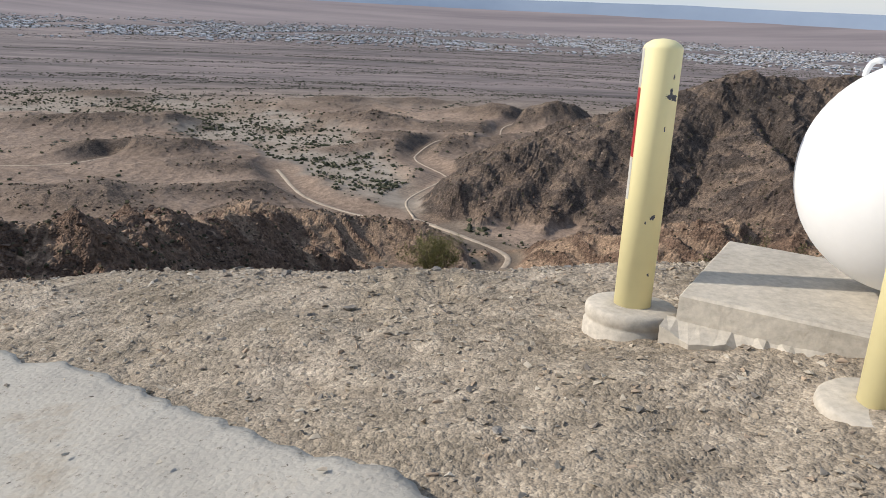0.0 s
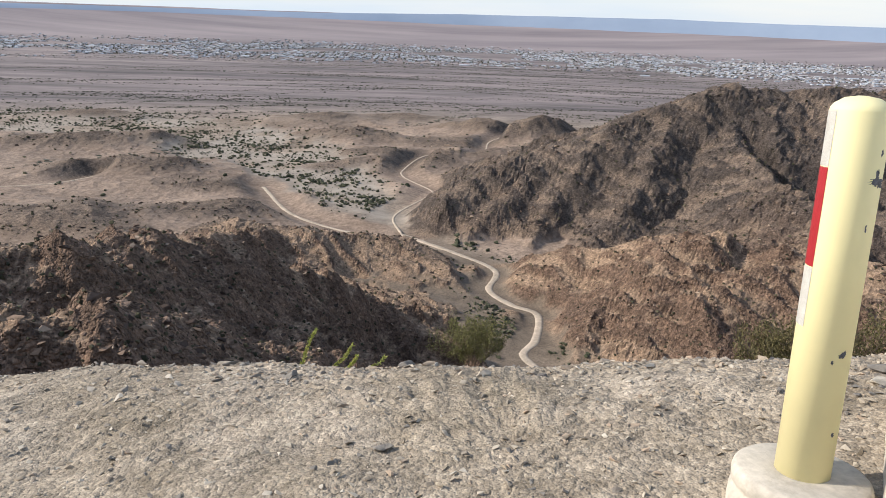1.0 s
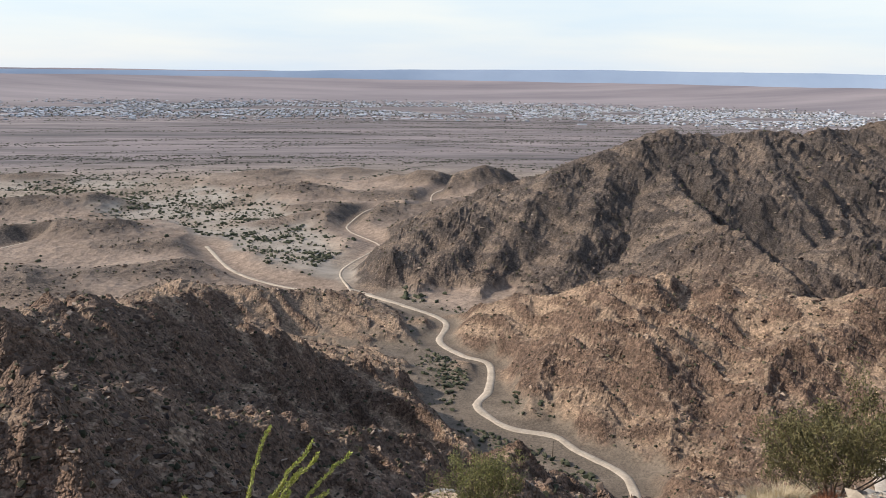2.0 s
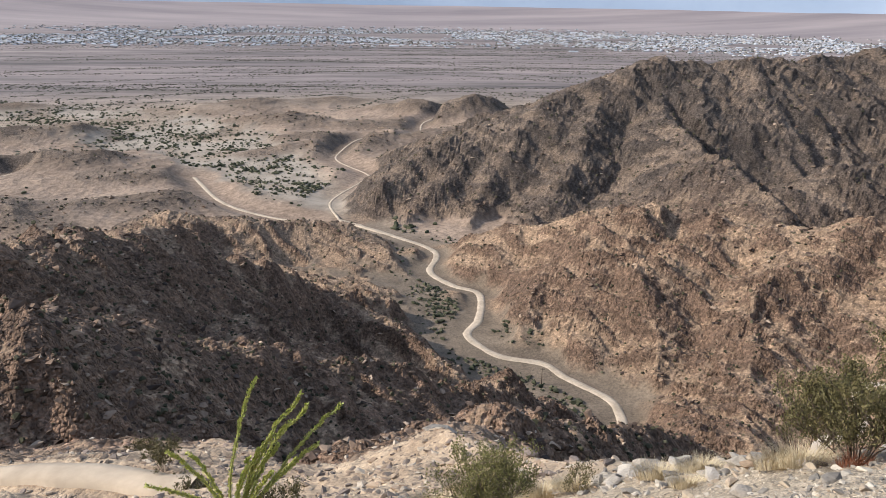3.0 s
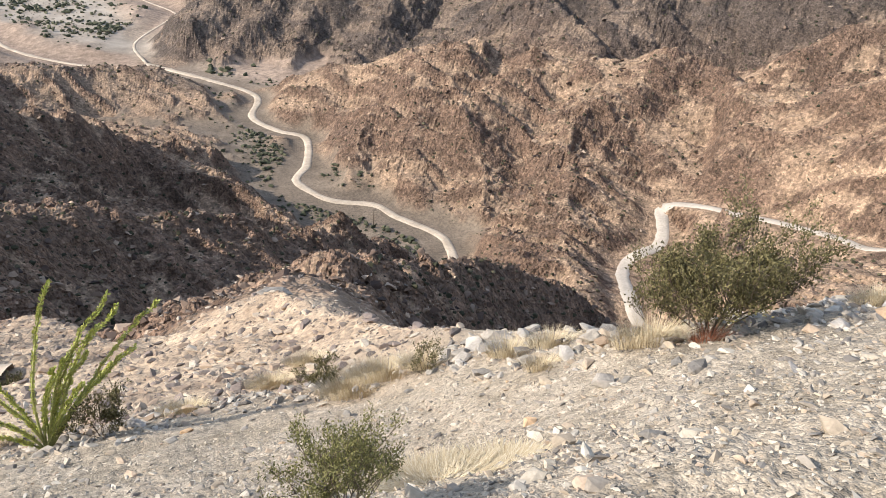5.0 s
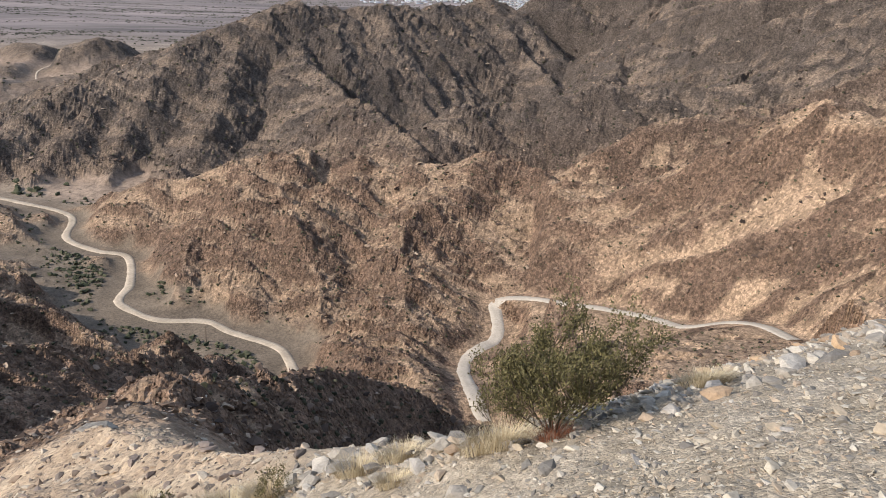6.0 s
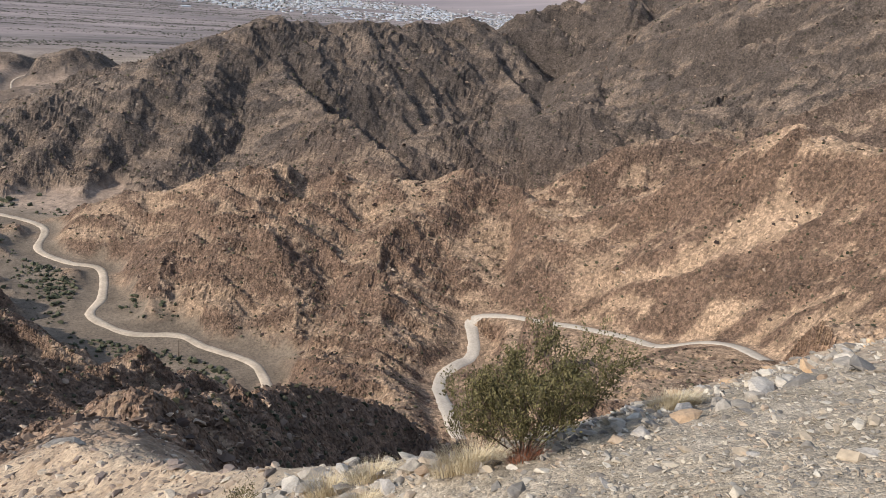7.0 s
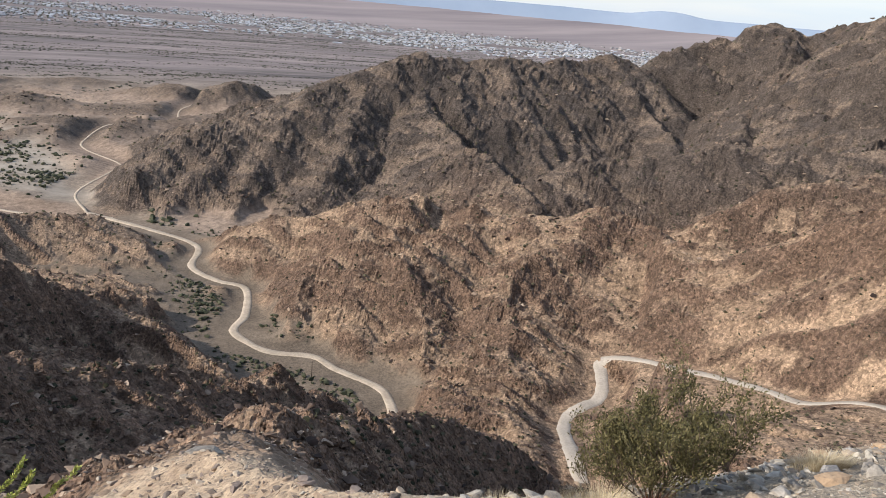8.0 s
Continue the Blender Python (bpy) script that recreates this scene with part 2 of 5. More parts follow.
ROADS = {"dirt_road": (ROAD_CANYON, 3.6, 12), "hill_track": (TRACK_HILL, 2.6, 26), "wash_track": (TRACK_WASH, 4.0, 30),
         "west_track": (TRACK_WEST, 2.6, 26), "paved_road": (ROAD_PAVED, 3.6, 8), "footpath": (TRAIL, 0.5, 1.4)}


PAVED_UPPER = ROAD_PAVED[6:] + [(200, 118, -98), (182, 96, -92)]


def ROAD_ARC(turn):
    """How far out the paved road's upper leg lies, by its bearing from the summit."""
    p = np.array(PAVED_UPPER, float)
    b, r = np.arctan2(p[:, 0], p[:, 1]), np.hypot(p[:, 0], p[:, 1])
    return np.interp(turn, b, r, left=0, right=r[-1])


def curve_points(pts, step):
    """A smooth line through the points, at even steps."""
    p = np.array(pts, float)
    p = np.vstack([2 * p[0] - p[1], p, 2 * p[-1] - p[-2]])
    out = []
    for i in range(1, len(p) - 2):
        n = max(2, int(np.linalg.norm(p[i + 1] - p[i]) / step))
        t = np.arange(n)[:, None] / n
        out.append(0.5 * (2 * p[i] + (p[i + 1] - p[i - 1]) * t + (2 * p[i - 1] - 5 * p[i] + 4 * p[i + 1] - p[i + 2]) * t ** 2
                          + (3 * p[i] - p[i - 1] - 3 * p[i + 1] + p[i + 2]) * t ** 3))
    return np.vstack(out + [p[-2:-1]])


def along(x, y, pts, reach):
    """Distance to a line of points, its height there, the way along it and the side offset, for the places within reach."""
    near = np.full(x.shape, 1e9)
    z, s, dx = np.full(x.shape, -999.0), np.zeros(x.shape), np.zeros(x.shape)
    run = 0.0
    for (x0, y0, z0), (x1, y1, z1) in zip(pts[:-1], pts[1:]):
        ex, ey = x1 - x0, y1 - y0
        ln = math.hypot(ex, ey) + 1e-9
        if reach < 1e8:
            pick = np.nonzero((x > min(x0, x1) - reach) & (x < max(x0, x1) + reach) & (y > min(y0, y1) - reach) & (y < max(y0, y1) + reach))[0]
        else:
            pick = np.arange(len(x))
        if not len(pick):
            run += ln
            continue
        px, py = x[pick], y[pick]
        t = np.clip(((px - x0) * ex + (py - y0) * ey) / ln ** 2, 0, 1)
        qx, qy = px - x0 - t * ex, py - y0 - t * ey
        d = np.hypot(qx, qy)
        better = d < near[pick]
        k = pick[better]
        near[k], z[k], s[k], dx[k] = d[better], (z0 + t * (z1 - z0))[better], (run + t * ln)[better], qx[better]
        run += ln
    return near, z, s, dx


def floor_height(x, y):
    r = np.hypot(x, y)
    z = -155.5 - 0.021 * np.clip(y - 450, 0, 1050) + 0.9 * fbm(x, y, 160, 3, 5)
    k = np.nonzero((r > 200) & (r < 620))[0]
    z[k] += 1.6 * np.clip(fbm(x[k], y[k], 26, 4, 461), -0.3, 1) * (1 - smooth(r[k], 520, 620))
    k = np.nonzero((r > 480) & (r < 1500))[0]
    xk, yk, rk = x[k], y[k], r[k]
    z[k] += (1 - wash_at(xk, yk)) * smooth(rk, 480, 620) * (1 - smooth(rk, 1200, 1500)) * (0.8 + 4.2 * fbm(xk, yk, 150, 5, 431, True, 0.55) + 0.7 * fbm(xk, yk, 14, 3, 471, True))
    far = np.clip((r - 3900) / 1080, 0, 1)
    return z + far ** 1.6 * (150 + 6 * fbm(x, y, 900, 3, 8))


def summit_height(x, y):
    """The summit's gravel shoulder, its long slope and the drop beyond the rocks on its lip."""
    flat = 0.05 + 0.95 * np.tanh(0.175 * x) - 0.0108 * np.clip(y + 1, 0, 30) ** 2
    flat = flat - 0.12 * smooth(x, 4.5, 7.5)
    slope = -0.40 - 0.62 * (y - 5.6) + 0.03 * x
    slope = slope - 0.75 * (1 - smooth(x, 0.5, 3.2)) * smooth(y, 5.6, 8.5) * (1 - smooth(y, 18, 33))
    z = flat - softplus(flat - slope, 0.12) + 0.15 * np.exp(-((x + 2.6) / 2.0) ** 2 - ((y - 6.3) / 1.8) ** 2)
    z = z + 1.3 * np.exp(-((x - 1.9) / 2.4) ** 2 - ((y - 23) / 4.5) ** 2)
    lip = 9.4 + 15.5 * (1 - smooth(x, 0.9, 3.4)) + 14 * (1 - smooth(x, -9, -2))
    z = z - 0.55 * softplus(y - lip, 0.4)
    return z - 0.5 * softplus(-x - 26, 4) - 0.45 * softplus(x - 16, 4) - 0.4 * softplus(-y - 12, 4)


def wash_at(x, y):
    """One on the floor of the wash, nothing on the clay hills beside it."""
    d, wide, s, dx = along(x, y, WASH, 260)
    out = np.zeros(x.shape)
    k = np.nonzero(d < 260)[0]
    out[k] = 1 - smooth(d[k] / np.maximum(wide[k], 1) + 0.5 * fbm(x[k], y[k], 60, 3, 421), 0.7, 1.25)
    return out


def bed_at(x, y):
    """High along the braided stream beds of the wash."""
    return fbm(x, y * 0.6, 120, 3, 401, True) + 0.4 * gnoise(x / 40, y / 40, 411)


def ribs_at(x, y):
    """Long ribs that strike from upper right to lower left across the slopes."""
    ru = (x * -0.62 + y * 0.78 + 9 * gnoise(x / 40, y / 40, 611)) / 60
    rv = (x * 0.78 + y * 0.62 + 7 * gnoise(x / 25, y / 25, 612)) / 17
    return np.clip(0.30 - np.abs(gnoise(ru, rv, 613)), 0, 1) * 2 + np.clip(0.25 - np.abs(gnoise(ru * 2.3, rv * 2.1, 614)), 0, 1)


def spurs_at(x, y):
    """Broad buttresses on the eastern mountain, between ravines that run down to the south-west."""
    bx, by = x + 22 * gnoise(x / 90, y / 90, 621), y + 22 * gnoise(x / 90, y / 90, 622)
    u, v = (bx * -0.55 + by * 0.83) / 150, (bx * 0.83 + by * 0.55) / 52
    return (0.30 - np.abs(gnoise(u, v, 623))) * 2 + (0.25 - np.abs(gnoise(u * 2.1, v * 2.2, 624)))


def height(x, y, fine=True):
    """Height of the land, and how rocky it is and how far it is valley floor."""
    x, y = np.asarray(x, float).ravel(), np.asarray(y, float).ravel()
    r = np.hypot(x, y - 4)
    wx = x + 9 * fbm(x, y, 60, 2, 21) * smooth(r, 40, 120)
    wy = y + 9 * fbm(x, y, 60, 2, 31) * smooth(r, 40, 120)
    base = floor_height(x, y)
    hill = np.full(x.shape, -400.0)
    craggy = np.ones(x.shape)
    for i, (name, ((west, east, rough), pts)) in enumerate(RIDGES.items()):
        d, z, s, dx = along(wx, wy, pts, 260)
        k = np.nonzero((d < 260))[0]
        if not len(k):
            continue
        d, z, s, dx = d[k], z[k], s[k], dx[k]
        side = west + (east - west) * (0.5 + 0.5 * dx / np.maximum(d, 1))
        soft = np.sqrt(d * d + 9) - 3
        bent = 14 * gnoise(wx[k] / 45, wy[k] / 45, 811) + 5 * gnoise(wx[k] / 15, wy[k] / 15, 812)
        g1 = np.abs(gnoise((s + bent) / 38 + 3 * i, d / 90, 40 + i))
        g2 = np.abs(gnoise((s + bent) / 15 - 5 * i, d / 40, 60 + i))
        cut = rough * (np.minimum(d, 60) * 0.24 * (0.5 - 1.5 * g1).clip(-0.6, 1) * -1 + np.minimum(d, 22) * 0.26 * (g2 - 0.22))
        if name in ("dark", "mid"):
            # a cliff under the crest, talus below it
            soft = np.minimum(soft, 28) + 0.52 * np.maximum(soft - 28, 0)
        prof = z - side * soft + cut * -1 * 0.9
        craggy[k] = np.where(prof > hill[k], min(1, 0.35 + rough), craggy[k])
        hill[k] = np.maximum(hill[k], prof) + 2.0 * np.exp(-np.abs(hill[k] - prof) / 3.0) * 0.5
    mound = np.zeros(x.shape)
    lumpy = np.ones(x.shape)
    k = np.nonzero((r > 350) & (r < 1700))[0]
    lumpy[k] += 0.18 * fbm(x[k], y[k], 50, 3, 77, True)
    for hx, hy, hz, lx, ly, turn in HILLS:
        c, sn = math.cos(radians(turn)), math.sin(radians(turn))
        ex, ey = (wx - hx) * np.where(wx > hx, 1.35, 0.9), wy - hy
        u, v = (ex * c + ey * sn) / lx, (-ex * sn + ey * c) / ly
        mound = np.maximum(mound, np.exp(-(u * u + v * v) * 1.0) * (1.0 if hz > 15 else 0.75))
        base = base + hz * 1.15 * np.exp(-(u * u + v * v) * 1.4) * lumpy
    # the paved road is cut into the slope: the land falls away below it and stands back above it
    d, rz, s, dx = along(x, y, PAVED_UPPER, 130)
    below = (d < 1e8) & (np.hypot(x, y) < ROAD_ARC(np.arctan2(x, y)))
    hill = np.where(below, np.minimum(hill, rz - 0.18 * np.maximum(d - 4, 0) + 3 * np.maximum(d - 60, 0)), hill)
    # road cuttings: no bank stands steeper over a road than this
    calm = np.ones(x.shape)
    for pts, bank, reach in ((ROAD_PAVED[:8], 0.3, 110), (ROAD_PAVED[7:], 0.6, 110), (ROAD_CANYON, 0.6, 110)):
        d, rz, s, dx = along(x, y, pts, reach)
        steeper = bank + (0.55 * (1 - smooth(y, 150, 330)) if bank > 0.5 else 0)
        free = np.maximum(d - 45, 0) if bank > 0.5 else 0.35 * np.maximum(d - 45, 0) + 3 * np.maximum(d - 48, 0) * (1 - smooth(x, 95, 125)) + 150 * smooth(np.arctan2(x, y), 0.66, 0.76)
        hill = np.where(d < reach, np.minimum(hill, rz + steeper * np.maximum(d - 5, 0) + free + 9 * smooth(d, 8, 60) * gnoise(x / 26, y / 26, 71)), hill)
        calm = np.minimum(calm, smooth(d, 4, 26))
    top = summit_height(x, y)
    hill = np.maximum(hill, top)
    rocky = smooth(hill - base + 5 * fbm(x, y, 14, 3, 95), 0.0, 5.0)
    z = np.where(hill > base, hill, base) + 3.0 * np.exp(-np.abs(hill - base) / 5.0) * 0.6 * smooth(r, 60, 120)
    if fine:
        far = smooth(r, 22, 60) * (0.5 + 0.5 * smooth(r, 80, 280)) * calm
        # ribs of harder rock that strike across all the slopes, crags and rubble on them
        k = np.nonzero((far * rocky > 0))[0]
        xk, yk, rk, fk, ck = x[k], y[k], r[k], (far * rocky)[k], craggy[k]
        crag = np.clip(fbm(xk, yk, 55, 4, 131) + 0.1, 0, 1)
        add = (0.5 + 0.5 * ck) * (6.6 - 2.4 * smooth(rk, 420, 560)) * (ribs_at(xk, yk) - 0.3)
        add += (0.25 + 0.75 * ck) * (2.0 * fbm(xk, yk, 38, 6, 91, True, 0.52) + (0.8 + 4.2 * crag) * np.clip(fbm(xk, yk, 11, 5, 151, True, 0.62), -0.3, 1.2))
        add += (0.3 + 0.7 * ck) * 0.7 * fbm(xk, yk, 6.5, 3, 161, True, 0.6)
        z[k] += fk * add
        k = np.nonzero((rocky > 0) & (r > 150))[0]
        z[k] += (rocky * calm)[k] * (32 * smooth(x[k] + 0.1 * y[k], 520, 660) + 5 * smooth(r[k], 150, 260) * (1 - smooth(r[k], 520, 600))) * np.minimum(spurs_at(x[k], y[k]) - 0.45, 0.05)
        k = np.nonzero((rocky < 1) & (r < 1600))[0]
        z[k] += (far * (1 - rocky))[k] * 0.25 * fbm(x[k], y[k], 20, 4, 171)
        k = np.nonzero((r > 27) & (r < 330) & (rocky > 0))[0]
        z[k] += (smooth(r[k], 27, 48) * (1 - smooth(r[k], 180, 330)) * rocky[k] * calm[k]) * 1.3 * fbm(x[k], y[k], 13, 5, 221, True, 0.6)
        k = np.nonzero((r > 7) & (r < 150))[0]
        z[k] += smooth(r[k], 7, 16) * (1 - smooth(r[k], 60, 150)) * (0.35 * fbm(x[k], y[k], 6, 5, 181, True, 0.55) + 0.8 * fbm(x[k], y[k], 15, 3, 191))
        k = np.nonzero(r < 40)[0]
        z[k] += (1 - smooth(r[k], 14, 40)) * (0.06 * fbm(x[k], y[k], 0.9, 4, 201) + 0.02 * fbm(x[k], y[k], 0.16, 3, 211, True))
    d, rz, s, dx = along(x, y, PAVED_UPPER, 130)
    z = np.where(below & (d < 70), np.minimum(z, rz - 0.10 * np.maximum(d - 4, 0)), z)
    on_road = np.zeros(x.shape)
    for name, (pts, half, feather) in ROADS.items():
        d, rz, s, dx = along(x, y, curve_points(pts, 4 if half > 1.5 else 1), half + feather)
        w = 1 - smooth(d, half + 0.3, half + feather)
        w[d > 1e8] = 0
        z = z * (1 - w) + (rz - 0.12) * w
        on_road = np.maximum(on_road, w)
    return z, np.maximum(rocky * (hill > base), smooth(mound, 0.25, 0.7)), on_road, np.where(hill > base, craggy, 0.15)


def height_at(x, y):
    return float(height(np.array([x]), np.array([y]))[0][0])


def mesh_object(name, verts, faces, mat=None, smooth_shade=False, parent=None):
    me = bpy.data.meshes.new(name)
    me.from_pydata(verts, [], faces)
    if smooth_shade:
        me.polygons.foreach_set("use_smooth", [True] * len(me.polygons))
    if mat:
        me.materials.append(mat)
    ob = new(name, me)
    if parent:
        ob.parent = parent
    return ob


def ground_material():
    m, n, l, b = material("desert_ground", 0.95)
    pos = n.new("ShaderNodeNewGeometry").outputs["Position"]

    def mask(name):
        t = n.new("ShaderNodeAttribute")
        t.attribute_name = name
        return t.outputs["Fac"]
    # soil and stone turn grey with distance, aerial haze put into their colour
    soil = mix(n, l, mask("grey"), ramp_noise(n, l, pos, 0.035, (0.245, 0.171, 0.117), (0.355, 0.248, 0.168), (0.3, 0.7), 8),
               ramp_noise(n, l, pos, 0.022, (0.125, 0.092, 0.07), (0.235, 0.177, 0.135), (0.35, 0.7), 8))
    soil = mix(n, l, mask("pale"), soil, ramp_noise(n, l, pos, 0.05, (0.285, 0.198, 0.134), (0.42, 0.297, 0.203), (0.35, 0.7), 8))
    stone = mix(n, l, mask("grey"), ramp_noise(n, l, pos, 0.09, (0.145, 0.097, 0.070), (0.275, 0.181, 0.128), (0.32, 0.68), 10, 0.7),
                ramp_noise(n, l, pos, 0.06, (0.082, 0.065, 0.055), (0.172, 0.136, 0.113), (0.32, 0.68), 10, 0.7))
    rubble = ramp_noise(n, l, pos, 0.8, (0.45, 0.44, 0.43), (1.28, 1.26, 1.22), (0.36, 0.64), 9, 0.85)
    hill = mix(n, l, mask("rock"), soil, stone)
    hill = mix(n, l, 1.0, hill, rubble, "MULTIPLY")
    for cell, lo, hi in ((0.28, 0.92, 1.08), (0.75, 0.66, 1.3), (2.1, 0.72, 1.25)):
        hill = mix(n, l, 1.0, hill, cells(n, l, pos, cell, lo, hi), "MULTIPLY")
    wash = ramp_noise(n, l, pos, 0.02, (0.185, 0.142, 0.106), (0.38, 0.305, 0.235), (0.38, 0.66), 9, 0.7)
    drawn = n.new("ShaderNodeMapping")
    drawn.inputs["Scale"].default_value, drawn.inputs["Rotation"].default_value = (0.22, 1.6, 1.0), (0, 0, 0.12)
    l.new(pos, drawn.inputs["Vector"])
    # the purple-grey cast of distance haze is put into the plain's colour
    plain = ramp_noise(n, l, drawn.outputs[0], 0.004, (0.105, 0.090, 0.090), (0.285, 0.236, 0.225), (0.36, 0.64), 10, 0.75)
    plain = mix(n, l, 1.0, plain, ramp_noise(n, l, drawn.outputs[0], 0.011, (0.66, 0.67, 0.65), (1.12, 1.1, 1.08), (0.38, 0.55), 9, 0.75), "MULTIPLY")
    wash = mix(n, l, 1.0, wash, ramp_noise(n, l, pos, 0.35, (0.6, 0.6, 0.6), (1.3, 1.28, 1.25), (0.35, 0.65), 8, 0.75), "MULTIPLY")
    wash = mix(n, l, 1.0, wash, cells(n, l, pos, 0.6, 0.8, 1.15), "MULTIPLY")
    stream = ramp_noise(n, l, pos, 0.06, (0.135, 0.105, 0.078), (0.25, 0.198, 0.15), (0.35, 0.65), 9, 0.75)
    wash = mix(n, l, mask("canyon"), wash, mix(n, l, 1.0, stream, rubble, "MULTIPLY"))
    low = mix(n, l, mask("plain"), wash, plain)
    clay = ramp_noise(n, l, pos, 0.012, (0.185, 0.134, 0.10), (0.335, 0.253, 0.193), (0.35, 0.65), 10, 0.7)
    clay = mix(n, l, 1.0, clay, ramp_noise(n, l, pos, 0.25, (0.6, 0.59, 0.58), (1.28, 1.26, 1.23), (0.38, 0.62), 8, 0.8), "MULTIPLY")
    low = mix(n, l, mask("clay"), low, clay)
    low = mix(n, l, mask("bed"), low, ramp_noise(n, l, pos, 0.05, (0.25, 0.21, 0.168), (0.42, 0.365, 0.30), (0.35, 0.65), 8, 0.7))
    # haze beyond the town, painted as a pink-mauve tint on the far plain
    haze_rose = ramp_noise(n, l, drawn.outputs[0], 0.003, (0.19, 0.163, 0.17), (0.34, 0.285, 0.275), (0.3, 0.7), 6)
    low = mix(n, l, mask("haze_pink"), low, haze_rose)
    c = mix(n, l, mask("hill"), low, hill)
    sand1 = ramp_noise(n, l, pos, 0.4, (0.26, 0.188, 0.13), (0.55, 0.43, 0.305), (0.36, 0.62), 9, 0.72)
    sand2 = ramp_noise(n, l, pos, 7.0, (0.6, 0.6, 0.62), (1.2, 1.18, 1.15), (0.33, 0.67), 7, 0.7)
    c = mix(n, l, mask("tan"), c, mix(n, l, 1.0, sand1, sand2, "MULTIPLY"))
    near1 = ramp_noise(n, l, pos, 1.1, (0.27, 0.223, 0.163), (0.43, 0.363, 0.283), (0.3, 0.7), 8)
    near2 = ramp_noise(n, l, pos, 5.0, (0.6, 0.585, 0.565), (1.25, 1.25, 1.25), (0.33, 0.67), 8, 0.75)
    near = mix(n, l, 1.0, near1, near2, "MULTIPLY")
    for cell, lo, hi in ((38.0, 0.74, 1.2), (95.0, 0.8, 1.16)):
        near = mix(n, l, 1.0, near, cells(n, l, pos, cell, lo, hi), "MULTIPLY")
    c = mix(n, l, mask("gravel"), c, near)
    l.new(c, b.inputs["Base Color"])
    inv = n.new("ShaderNodeMath")
    inv.operation = "SUBTRACT"
    inv.inputs[0].default_value = 1.0
    l.new(mask("gravel"), inv.inputs[1])
    rug = n.new("ShaderNodeMath")
    rug.operation = "MULTIPLY"
    l.new(inv.outputs[0], rug.inputs[0])
    part_rock = n.new("ShaderNodeMapRange")
    part_rock.inputs[3].default_value, part_rock.inputs[4].default_value = 0.3, 1.0
    l.new(mask("rock"), part_rock.inputs[0])
    on_hill = n.new("ShaderNodeMath")
    on_hill.operation = "MULTIPLY"
    l.new(mask("hill"), on_hill.inputs[0])
    l.new(part_rock.outputs[0], on_hill.inputs[1])
    l.new(on_hill.outputs[0], rug.inputs[1])
    loose = n.new("ShaderNodeMath")
    loose.operation = "MULTIPLY"
    l.new(mask("tan"), loose.inputs[0])
    l.new(inv.outputs[0], loose.inputs[1])
    far_off = n.new("ShaderNodeMath")
    far_off.operation = "SUBTRACT"
    far_off.inputs[0].default_value = 1.0
    l.new(mask("tan"), far_off.inputs[1])
    rug_far = n.new("ShaderNodeMath")
    rug_far.operation = "MULTIPLY"
    l.new(rug.outputs[0], rug_far.inputs[0])
    l.new(far_off.outputs[0], rug_far.inputs[1])
    rug = rug_far
    bump_noise(n, l, b, pos, ((-3.0, 0.09, loose), (-9.0, 0.035, loose), (0.3, 1.3, rug), (-0.35, 0.5, rug), (-0.9, 1.0, rug), (-2.4, 0.45, rug), (5.0, 0.02), (-38.0, 0.008), (-95.0, 0.004)))
    return m


